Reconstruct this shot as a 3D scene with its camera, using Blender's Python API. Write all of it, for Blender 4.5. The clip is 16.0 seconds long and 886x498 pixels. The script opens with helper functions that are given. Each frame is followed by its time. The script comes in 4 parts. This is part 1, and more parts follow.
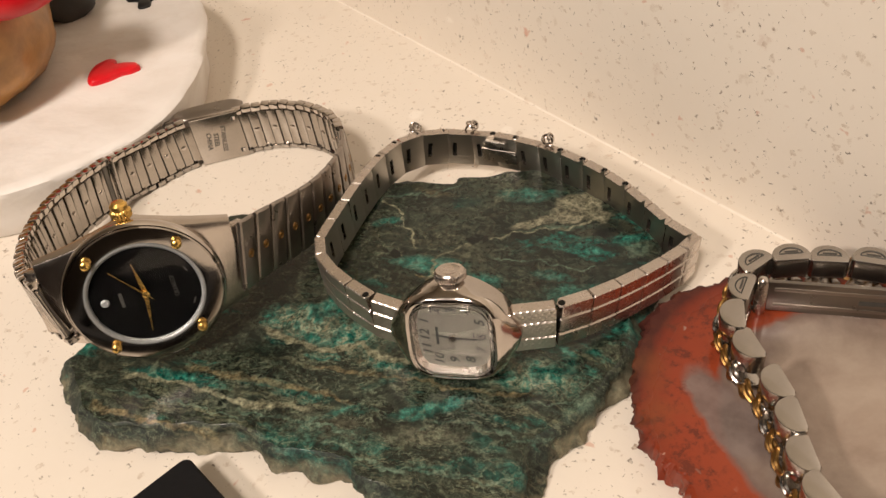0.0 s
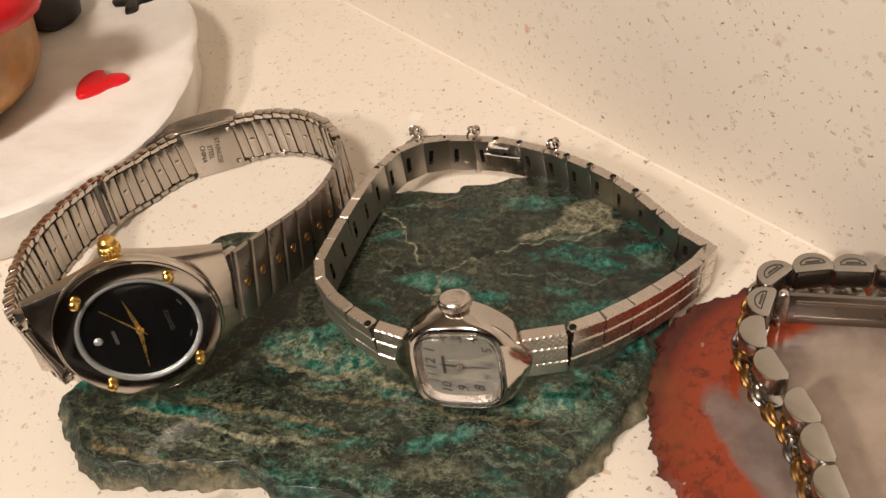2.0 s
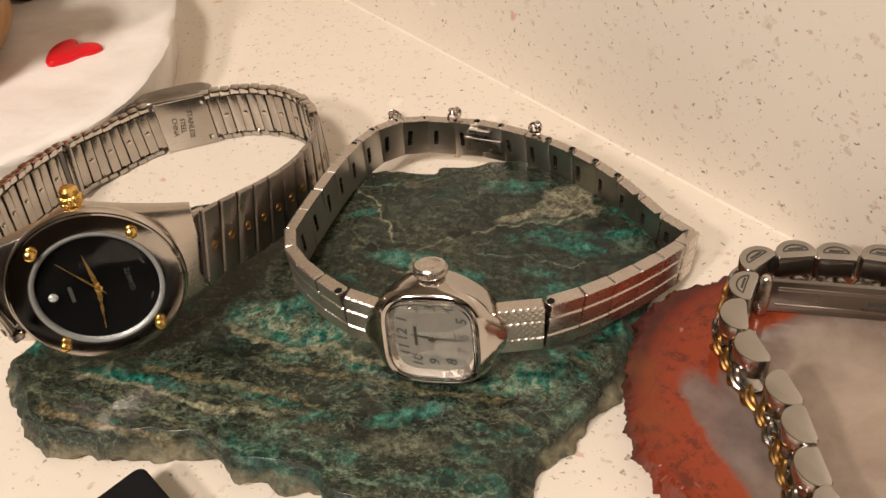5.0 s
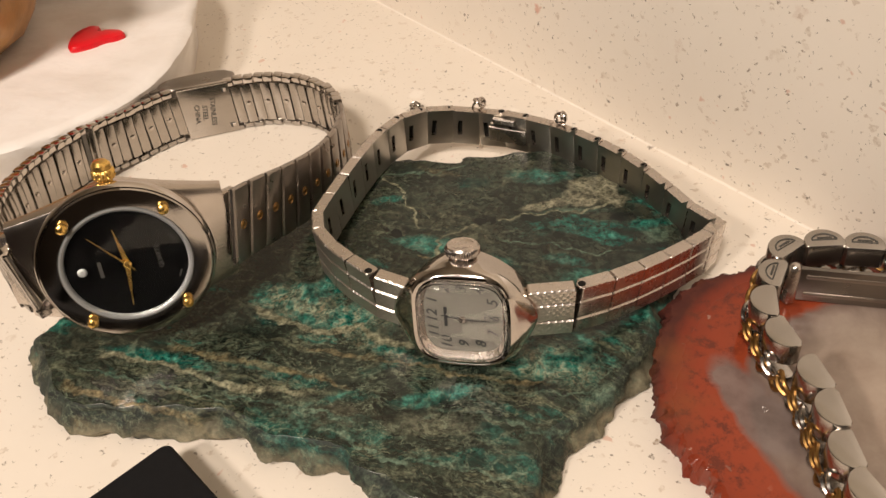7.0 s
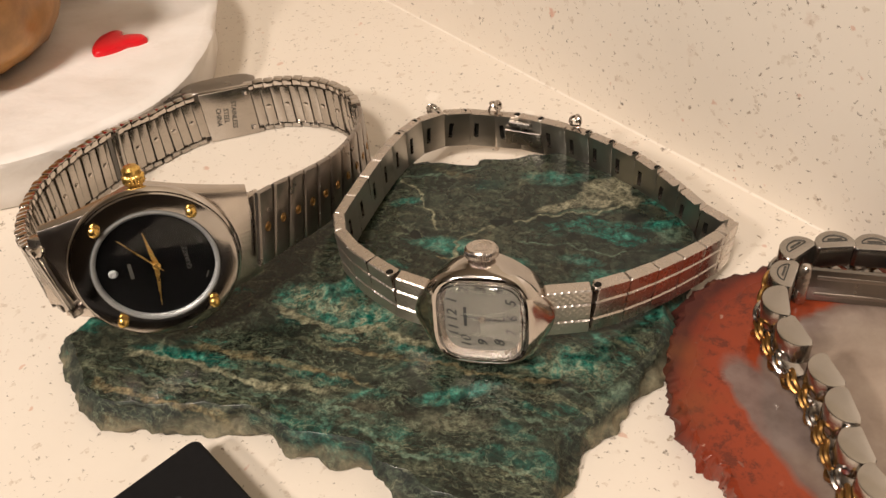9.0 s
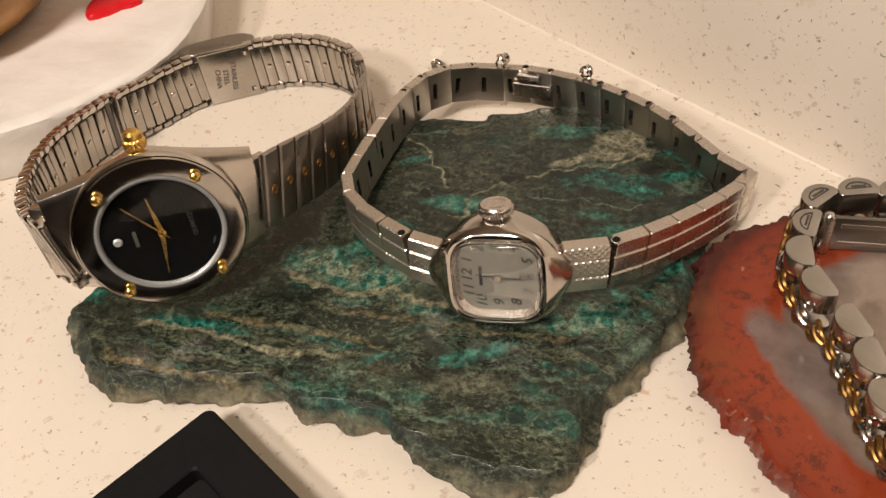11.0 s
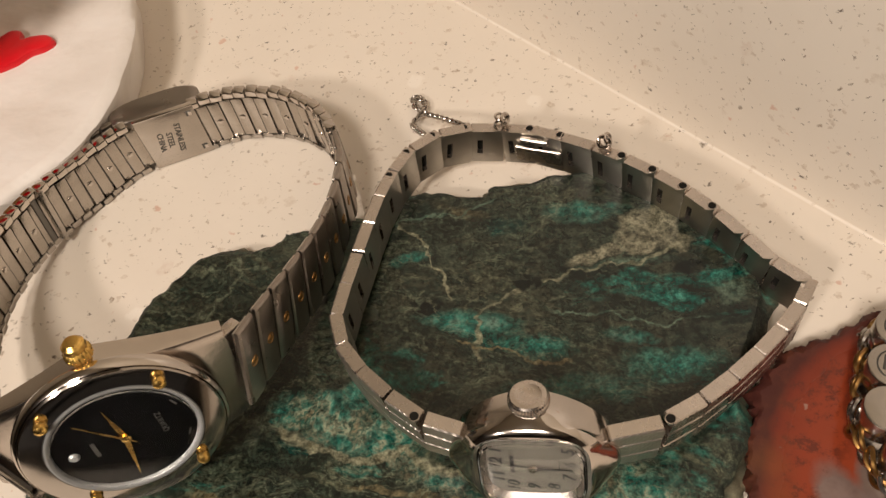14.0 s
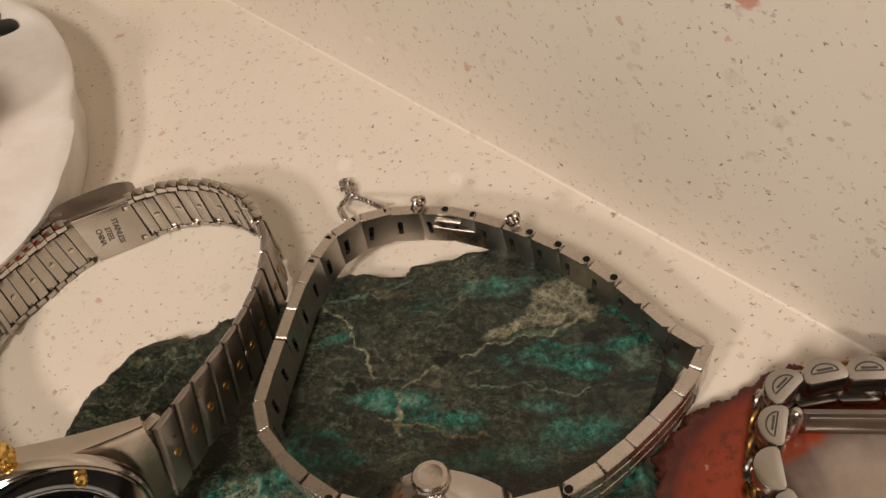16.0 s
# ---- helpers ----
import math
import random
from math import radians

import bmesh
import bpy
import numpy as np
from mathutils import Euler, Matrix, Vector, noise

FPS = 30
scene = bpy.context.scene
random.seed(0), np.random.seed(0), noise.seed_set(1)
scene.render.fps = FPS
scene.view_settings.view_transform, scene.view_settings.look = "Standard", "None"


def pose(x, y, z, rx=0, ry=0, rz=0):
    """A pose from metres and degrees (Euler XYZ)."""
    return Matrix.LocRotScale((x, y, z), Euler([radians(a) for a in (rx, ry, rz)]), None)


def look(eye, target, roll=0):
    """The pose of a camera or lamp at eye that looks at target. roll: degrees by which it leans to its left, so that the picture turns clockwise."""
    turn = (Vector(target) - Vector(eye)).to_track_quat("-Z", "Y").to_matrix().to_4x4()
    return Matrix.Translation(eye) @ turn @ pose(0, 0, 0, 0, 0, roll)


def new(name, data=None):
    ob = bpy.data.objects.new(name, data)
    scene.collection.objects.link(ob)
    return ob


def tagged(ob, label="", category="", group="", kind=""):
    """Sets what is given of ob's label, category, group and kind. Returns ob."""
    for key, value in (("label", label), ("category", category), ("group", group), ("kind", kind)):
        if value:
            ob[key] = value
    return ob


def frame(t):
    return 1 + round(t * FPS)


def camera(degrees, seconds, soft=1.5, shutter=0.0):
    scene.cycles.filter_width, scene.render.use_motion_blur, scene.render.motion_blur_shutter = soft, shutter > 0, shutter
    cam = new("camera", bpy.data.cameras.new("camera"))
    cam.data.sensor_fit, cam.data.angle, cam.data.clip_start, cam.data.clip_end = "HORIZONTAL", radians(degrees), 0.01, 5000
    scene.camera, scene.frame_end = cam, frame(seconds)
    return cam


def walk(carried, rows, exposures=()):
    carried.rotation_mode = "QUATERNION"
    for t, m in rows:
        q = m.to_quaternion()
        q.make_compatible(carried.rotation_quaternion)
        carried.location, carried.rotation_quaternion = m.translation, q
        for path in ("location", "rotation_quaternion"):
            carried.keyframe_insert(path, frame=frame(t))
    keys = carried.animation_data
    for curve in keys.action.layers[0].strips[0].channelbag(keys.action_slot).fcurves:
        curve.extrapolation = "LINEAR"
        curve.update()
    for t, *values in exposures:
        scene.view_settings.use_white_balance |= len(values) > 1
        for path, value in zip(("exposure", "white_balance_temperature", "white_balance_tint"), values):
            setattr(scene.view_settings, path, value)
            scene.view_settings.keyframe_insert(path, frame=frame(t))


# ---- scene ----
cam = camera(52.7, 16.0, soft=1.5)
PATH = [
    (0, (0.02247, 0.00233, 0.12702), (0.00116, 0.14633, -0.01013), -10.06),
    (0.5, (0.02064, 0.00604, 0.12134), (0.00044, 0.15188, -0.01402), -9.62),
    (1, (0.02051, 0.00438, 0.13147), (-0.00323, 0.14882, -0.00482), -11.76),
    (1.5, (0.02158, 0.01227, 0.13021), (-0.00272, 0.15337, -0.00944), -12.93),
    (2, (0.02377, 0.01352, 0.12855), (-0.00057, 0.15248, -0.01322), -13.19),
    (2.5, (0.02359, 0.01812, 0.12799), (0.00008, 0.15668, -0.01430), -13.52),
    (3, (0.02331, 0.01786, 0.12798), (0.00025, 0.15601, -0.01478), -13.24),
    (3.5, (0.02342, 0.01557, 0.12415), (0.00237, 0.15459, -0.01807), -11.61),
    (4, (0.02322, 0.01419, 0.12128), (0.00458, 0.15468, -0.01984), -9.93),
    (4.2, (0.02311, 0.01262, 0.12129), (0.00479, 0.15360, -0.01937), -9.59),
    (6.3, (0.01618, 0.00884, 0.11256), (0.00130, 0.15659, -0.02140), -6.68),
    (6.5, (0.01571, 0.00855, 0.11267), (0.00072, 0.15561, -0.02203), -6.65),
    (7, (0.01534, 0.00630, 0.11539), (-0.00011, 0.15246, -0.02024), -6.85),
    (7.5, (0.01600, 0.00602, 0.11745), (-0.00039, 0.15196, -0.01832), -7.22),
    (8, (0.01614, 0.00446, 0.11770), (-0.00084, 0.15027, -0.01814), -7.28),
    (8.2, (0.01557, 0.00364, 0.11901), (-0.00164, 0.14933, -0.01692), -7.34),
    (10.5, (0.01353, 0.00521, 0.11856), (-0.00427, 0.15048, -0.01775), -7.69),
    (11, (0.01201, 0.00663, 0.11632), (-0.00655, 0.14579, -0.02612), -9.59),
    (11.5, (0.00469, 0.03811, 0.11691), (-0.01742, 0.15040, -0.04711), -15.16),
    (12, (0.00466, 0.04310, 0.12426), (-0.01427, 0.15047, -0.04341), -14.18),
    (12.5, (0.00858, 0.05479, 0.13045), (-0.00818, 0.16397, -0.03627), -14.79),
    (13, (0.00709, 0.05903, 0.13045), (-0.00966, 0.16626, -0.03754), -15.66),
    (13.5, (0.00773, 0.06065, 0.12993), (-0.00706, 0.16874, -0.03769), -14.90),
    (14, (0.00705, 0.05822, 0.12825), (-0.00585, 0.16914, -0.03767), -13.11),
    (14.5, (0.00580, 0.04794, 0.12619), (-0.00529, 0.16681, -0.03426), -10.85),
    (15, (0.01127, 0.04160, 0.13503), (0.00190, 0.16548, -0.02171), -9.65),
    (15.5, (0.01011, 0.04591, 0.12532), (0.00104, 0.16773, -0.03304), -10.54),
    (16, (0.02102, 0.05772, 0.13607), (0.01080, 0.17641, -0.02458), -14.67),
]
EXPOSURES = [(0.0, -0.09), (10.5, -0.07), (11.5, -0.27), (12.5, -0.31), (14.0, -0.31), (15.0, -0.20), (15.5, -0.22), (16.0, -0.50)]
walk(cam, [(t, look(eye, target, roll)) for t, eye, target, roll in PATH], EXPOSURES)

scene.render.film_transparent = False

# ---------------------------------------------------------------- world and light
world = bpy.data.worlds.new("world")
scene.world = world
world.use_nodes = True
world.node_tree.nodes["Background"].inputs[0].default_value = (1.0, 0.86, 0.68, 1)
world.node_tree.nodes["Background"].inputs[1].default_value = 0.03


def lamp(name, place, target, size, watts, colour):
    data = bpy.data.lights.new(name, "AREA")
    data.shape, data.size, data.energy, data.color = "DISK", size, watts, colour
    ob = new(name, data)
    ob.matrix_world = look(place, target)
    return ob


WARM = (1.0, 0.86, 0.742)
lamp("side_lamp", (-0.34, -0.31, 0.50), (0.0, 0.12, 0.0), 0.07, 2.9, WARM)
lamp("room_lamp", (-0.30, -0.74, 1.36), (0.0, 0.1, 0.0), 0.28, 19.0, WARM)

MM = 0.001
from mathutils.geometry import delaunay_2d_cdt


# ---------------------------------------------------------------- materials
class Mat:
    """A node material under construction."""

    def __init__(self, name):
        self.m = bpy.data.materials.new(name)
        self.m.use_nodes = True
        self.t = self.m.node_tree
        self.b = self.t.nodes["Principled BSDF"]
        self.co = self.t.nodes.new("ShaderNodeTexCoord").outputs["Object"]

    def node(self, kind, **values):
        n = self.t.nodes.new(kind)
        for k, v in values.items():
            n.inputs[k.replace("_", " ")].default_value = v
        return n

    def link(self, a, b):
        self.t.links.new(a, b)
        return b

    def put(self, slot, v):
        if isinstance(v, (int, float, tuple)):
            self.b.inputs[slot].default_value = v
        else:
            self.link(v, self.b.inputs[slot])
        return self

    def scaled(self, sx, sy, sz, rot=0.0, co=None):
        n = self.t.nodes.new("ShaderNodeMapping")
        n.inputs["Scale"].default_value = (sx, sy, sz)
        n.inputs["Rotation"].default_value = (0, 0, radians(rot))
        self.link(co or self.co, n.inputs["Vector"])
        return n.outputs["Vector"]

    def grained(self, turn, sx, sy, sz, co=None):
        """Coordinates stretched along a direction that stands turn degrees from x."""
        return self.scaled(sx, sy, sz, 0.0, self.scaled(1, 1, 1, -turn, co))

    def noise(self, scale, detail=4.0, rough=0.55, co=None, distort=0.0):
        n = self.node("ShaderNodeTexNoise", Scale=scale, Detail=detail, Roughness=rough, Distortion=distort)
        self.link(co or self.co, n.inputs["Vector"])
        return n.outputs["Fac"]

    def noise_colour(self, scale, detail=3.0, co=None):
        n = self.node("ShaderNodeTexNoise", Scale=scale, Detail=detail)
        self.link(co or self.co, n.inputs["Vector"])
        return n.outputs["Color"]

    def math(self, op, a, b=0.0, clamp=False):
        n = self.t.nodes.new("ShaderNodeMath")
        n.operation, n.use_clamp = op, clamp
        for i, v in enumerate((a, b)):
            if isinstance(v, (int, float)):
                n.inputs[i].default_value = v
            else:
                self.link(v, n.inputs[i])
        return n.outputs[0]

    def warp(self, scale, amount, co=None):
        c = self.noise_colour(scale, co=co)
        s = self.t.nodes.new("ShaderNodeVectorMath")
        s.operation = "SUBTRACT"
        self.link(c, s.inputs[0])
        s.inputs[1].default_value = (0.5, 0.5, 0.5)
        k = self.t.nodes.new("ShaderNodeVectorMath")
        k.operation = "SCALE"
        self.link(s.outputs[0], k.inputs[0])
        k.inputs["Scale"].default_value = amount
        a = self.t.nodes.new("ShaderNodeVectorMath")
        a.operation = "ADD"
        self.link(co or self.co, a.inputs[0])
        self.link(k.outputs[0], a.inputs[1])
        return a.outputs[0]

    def ramp(self, fac, stops, hard=False):
        n = self.t.nodes.new("ShaderNodeValToRGB")
        e = n.color_ramp.elements
        while len(e) < len(stops):
            e.new(0.5)
        for el, (p, c) in zip(e, stops):
            el.position = p
            el.color = (*c, 1) if isinstance(c, tuple) else (c, c, c, 1)
        if hard:
            n.color_ramp.interpolation = "CONSTANT"
        self.link(fac, n.inputs[0])
        return n.outputs[0]

    def mix(self, fac, a, b):
        n = self.t.nodes.new("ShaderNodeMix")
        n.data_type = "RGBA"
        for i, v in ((0, fac), (6, a), (7, b)):
            if isinstance(v, (int, float)):
                n.inputs[i].default_value = v
            elif isinstance(v, tuple):
                n.inputs[i].default_value = (*v, 1)
            else:
                self.link(v, n.inputs[i])
        return n.outputs[2]

    def axis(self, i, co=None):
        n = self.t.nodes.new("ShaderNodeSeparateXYZ")
        self.link(co or self.co, n.inputs[0])
        return n.outputs[i]

    def bump(self, height, distance, strength=1.0):
        n = self.node("ShaderNodeBump", Strength=strength, Distance=distance)
        self.link(height, n.inputs["Height"])
        return self.put("Normal", n.outputs[0])

    def specks(self, scale, keep, size, co=None):
        """Mask of scattered specks: keep is the share of cells that hold one, size its reach in cells."""
        v = self.node("ShaderNodeTexVoronoi", Scale=scale)
        self.link(co or self.co, v.inputs["Vector"])
        s = self.t.nodes.new("ShaderNodeSeparateColor")
        self.link(v.outputs["Color"], s.inputs[0])
        reach = self.math("MULTIPLY", self.math("SUBTRACT", s.outputs[0], 1.0 - keep), size / keep)
        m = self.math("SUBTRACT", reach, v.outputs["Distance"])
        return self.math("MULTIPLY", m, 14.0, clamp=True), s.outputs[1]


def solid_surface():
    """Cream speckled solid-surface sheet."""
    k = Mat("speckled_solid_surface")
    base = k.ramp(k.noise(9.0, 5.0), [(0.3, (0.71, 0.64, 0.55)), (0.7, (0.78, 0.715, 0.625))])
    base = k.mix(k.math("MULTIPLY", k.noise(160.0, 5.0, 0.7), 0.4), base, (0.83, 0.77, 0.69))
    co = k.warp(420.0, 0.0034, k.warp(1300.0, 0.0011))
    lump = k.ramp(k.noise(26.0, 3.0), [(0.34, 0.6), (0.56, 1.0)])
    # soft sunk blotches, then crisp chips of several sizes
    for scale, keep, size, rot, tone, amount in ((210.0, 0.40, 0.30, 15.0, (0.50, 0.40, 0.30), 0.40), (420.0, 0.55, 0.36, -50.0, (0.46, 0.36, 0.265), 0.60), (120.0, 0.30, 0.26, 70.0, (0.55, 0.40, 0.31), 0.30)):
        m, pick = k.specks(scale, keep, size, k.scaled(1.0, 1.25, 1.2, rot, co=co))
        soft = k.math("MULTIPLY", m, k.ramp(k.noise(1100.0, 4.0, 0.7), [(0.38, 0.2), (0.60, 1.0)]))
        base = k.mix(k.math("MULTIPLY", soft, amount), base, tone)
    for scale, keep, size, rot, dark, light in (
        (150.0, 0.50, 0.14, 25.0, (0.075, 0.06, 0.042), (0.34, 0.27, 0.195)),
        (260.0, 0.72, 0.185, -35.0, (0.09, 0.075, 0.058), (0.40, 0.315, 0.23)),
        (430.0, 0.76, 0.22, 60.0, (0.09, 0.075, 0.058), (0.42, 0.33, 0.24)),
        (760.0, 0.80, 0.25, 10.0, (0.13, 0.105, 0.08), (0.42, 0.35, 0.27)),
    ):
        long = k.scaled(1.0, 1.6, 1.3, rot, co=co)
        m, pick = k.specks(scale, keep, size, long)
        broken = k.ramp(k.noise(1500.0, 3.0, 0.7), [(0.36, 0.25), (0.52, 1.0)])
        base = k.mix(k.math("MULTIPLY", k.math("MULTIPLY", m, lump), broken), base, k.mix(pick, dark, light))
    m, pick = k.specks(85.0, 0.22, 0.17, k.warp(420.0, 0.006))
    base = k.mix(k.math("MULTIPLY", m, 0.75), base, k.mix(pick, (0.52, 0.14, 0.09), (0.64, 0.38, 0.27)))
    m, pick = k.specks(300.0, 0.20, 0.22, k.scaled(1, 1, 1, 40, k.warp(500.0, 0.003)))
    base = k.mix(k.math("MULTIPLY", m, 0.55), base, (0.57, 0.29, 0.19))
    m, pick = k.specks(120.0, 0.20, 0.22, k.warp(300.0, 0.003, k.scaled(1, 1, 1, 70)))
    base = k.mix(k.math("MULTIPLY", m, 0.55), base, (0.88, 0.83, 0.75))
    k.put("Base Color", base)
    k.put("Roughness", k.ramp(k.noise(60.0, 4.0), [(0.3, 0.34), (0.7, 0.46)]))
    return k.bump(k.noise(900.0, 3.0), 0.00003).m


def steel(name, base, rough, streak=0.0, direction=(60, 60, 2200)):
    k = Mat(name)
    n = k.noise(1.0, 4.0, 0.6, co=k.scaled(*direction))
    tone = k.ramp(k.noise(140.0, 4.0), [(0.3, tuple(0.86 * c for c in base)), (0.7, base)])
    k.put("Base Color", k.mix(k.math("MULTIPLY", n, streak), tone, tuple(0.62 * c for c in base)))
    k.put("Metallic", 1.0)
    k.put("Roughness", k.math("ADD", k.math("MULTIPLY", k.noise(420.0, 4.0), 0.16), rough - 0.08))
    return k.bump(n, 0.00002, 0.6 if streak else 0.15).m


def hatch(material, pitch):
    """Crossed engraved lines on a steel material."""
    t = material.node_tree
    co = t.nodes.new("ShaderNodeTexCoord").outputs["Object"]
    waves = []
    for turn in (42, -42):
        m = t.nodes.new("ShaderNodeMapping")
        m.inputs["Rotation"].default_value = (0, radians(turn), 0)
        w = t.nodes.new("ShaderNodeTexWave")
        w.inputs["Scale"].default_value = 1 / (3.2 * pitch)
        t.links.new(co, m.inputs["Vector"]), t.links.new(m.outputs[0], w.inputs["Vector"])
        waves.append(w.outputs["Fac"])
    mx = t.nodes.new("ShaderNodeMath")
    mx.operation = "MULTIPLY"
    t.links.new(waves[0], mx.inputs[0]), t.links.new(waves[1], mx.inputs[1])
    b = t.nodes.new("ShaderNodeBump")
    b.inputs["Distance"].default_value, b.inputs["Strength"].default_value = 0.00007, 0.7
    t.links.new(mx.outputs[0], b.inputs["Height"])
    t.links.new(b.outputs[0], t.nodes["Principled BSDF"].inputs["Normal"])


def plain(name, colour, rough, metal=0.0, coat=0.0, grain=600.0, vary=0.18, relief=0.00004, spec=0.5):
    k = Mat(name)
    dark = tuple(c * (1 - vary) for c in colour)
    base = k.ramp(k.noise(grain, 5.0), [(0.3, dark), (0.7, colour)])
    base = k.mix(k.math("MULTIPLY", k.noise(grain * 0.12, 4.0), 0.3), base, dark)
    k.put("Base Color", base).put("Roughness", rough).put("Metallic", metal).put("Coat Weight", coat).put("Specular IOR Level", spec)
    return k.bump(k.noise(grain * 1.5, 4.0), relief, 0.5).m


def glass(name, ior=1.46, rough=0.0):
    k = Mat(name)
    k.put("Base Color", (1, 1, 1, 1)).put("Roughness", rough).put("Transmission Weight", 1.0).put("IOR", ior)
    return k.m


def green_stone():
    """Polished slab of dark green copper ore with teal patches, tan veins and layered bands."""
    k = Mat("polished_green_ore")
    y = k.axis(1)
    w = k.warp(38.0, 0.011)
    w2 = k.warp(190.0, 0.0045, w)
    edge = k.math("ADD", y, k.math("MULTIPLY", k.math("SUBTRACT", k.noise(45.0, 4.0), 0.5), 0.035))
    front = k.ramp(edge, [(0.094, 1.0), (0.108, 0.0)])
    # fuzzy ground of black, olive and grey-green
    fuzz = k.noise(330.0, 7.0, 0.72, co=w2)
    ground = k.ramp(fuzz, [(0.38, (0.004, 0.007, 0.005)), (0.46, (0.014, 0.021, 0.016)), (0.53, (0.050, 0.064, 0.046)), (0.62, (0.17, 0.18, 0.125))])
    lay = k.noise(1.0, 8.0, 0.68, co=k.grained(-13, 22, 300, 120, w2))
    bands = k.ramp(lay, [(0.38, (0.006, 0.011, 0.008)), (0.44, (0.026, 0.042, 0.032)), (0.475, (0.065, 0.084, 0.062)), (0.495, (0.010, 0.017, 0.013)),
                         (0.53, (0.052, 0.068, 0.046)), (0.555, (0.008, 0.020, 0.016)), (0.60, (0.25, 0.235, 0.150)), (0.64, (0.022, 0.045, 0.036))])
    mot = k.noise(1.0, 8.0, 0.68, co=k.grained(-14, 70, 170, 100, w2))
    patch = k.ramp(mot, [(0.36, (0.004, 0.009, 0.007)), (0.43, (0.014, 0.028, 0.022)), (0.48, (0.055, 0.062, 0.044)), (0.51, (0.010, 0.022, 0.018)), (0.56, (0.080, 0.076, 0.052)), (0.62, (0.030, 0.046, 0.034))])
    base = k.mix(front, patch, bands)
    base = k.mix(k.math("ADD", k.math("MULTIPLY", front, 0.20), 0.10), base, ground)
    # teal, in drawn-out patches
    t1 = k.noise(1.0, 7.0, 0.64, co=k.grained(-12, 42, 120, 60, w))
    teal = k.ramp(k.noise(420.0, 8.0, 0.75, co=w2), [(0.36, (0.003, 0.035, 0.030)), (0.50, (0.004, 0.18, 0.145)), (0.63, (0.12, 0.46, 0.37))])
    tm = k.ramp(t1, [(0.56, 0.0), (0.61, 0.8), (0.75, 0.95)])
    tm = k.math("MULTIPLY", tm, k.math("SUBTRACT", 1.0, k.math("MULTIPLY", front, 0.45)))
    base = k.mix(tm, base, teal)

    def blot(cx, cy, rx, ry, rot, soft=0.35, co=None):
        m = k.t.nodes.new("ShaderNodeMapping")
        m.vector_type = "TEXTURE"
        m.inputs["Location"].default_value = (cx * MM, cy * MM, 0.006)
        m.inputs["Rotation"].default_value = (0, 0, radians(rot))
        m.inputs["Scale"].default_value = (rx * MM, ry * MM, 0.02)
        k.link(co or ragged, m.inputs["Vector"])
        ln = k.t.nodes.new("ShaderNodeVectorMath")
        ln.operation = "LENGTH"
        k.link(m.outputs[0], ln.inputs[0])
        return k.ramp(ln.outputs["Value"], [(1 - soft, 1.0), (1.0, 0.0)])

    ragged = k.warp(420.0, 0.0035, k.warp(110.0, 0.006))
    pale = k.ramp(k.noise(380.0, 8.0, 0.75), [(0.38, (0.15, 0.13, 0.09)), (0.58, (0.43, 0.375, 0.27))])
    rust = k.ramp(k.noise(400.0, 7.0, 0.75), [(0.35, (0.12, 0.09, 0.05)), (0.62, (0.42, 0.31, 0.17))])
    mint = k.ramp(k.noise(420.0, 7.0, 0.75), [(0.35, (0.05, 0.14, 0.11)), (0.62, (0.28, 0.36, 0.27))])
    medley = k.ramp(k.noise(250.0, 7.0, 0.62, co=w2), [(0.36, (0.006, 0.030, 0.024)), (0.43, (0.008, 0.19, 0.15)), (0.49, (0.18, 0.36, 0.28)), (0.53, (0.48, 0.45, 0.32)), (0.57, (0.006, 0.12, 0.095)), (0.64, (0.40, 0.32, 0.21))])
    deep = k.ramp(k.noise(300.0, 6.0, 0.7), [(0.36, (0.002, 0.016, 0.015)), (0.62, (0.005, 0.062, 0.052))])
    haze = k.ramp(k.noise(330.0, 7.0, 0.7), [(0.36, (0.010, 0.11, 0.090)), (0.50, (0.04, 0.27, 0.22)), (0.64, (0.22, 0.38, 0.31))])
    cream = k.ramp(k.noise(500.0, 6.0, 0.75), [(0.36, (0.15, 0.125, 0.075)), (0.60, (0.52, 0.47, 0.33))])
    wavy = k.warp(130.0, 0.0050, k.warp(520.0, 0.0022))
    def shifted(co, mask, reach=0.0004):
        """Each mark drags the later ones a little aside."""
        n = k.t.nodes.new("ShaderNodeVectorMath")
        n.operation = "MULTIPLY_ADD"
        k.link(mask, n.inputs[0])
        n.inputs[1].default_value = (reach, reach, 0)
        k.link(co, n.inputs[2])
        return n.outputs[0]

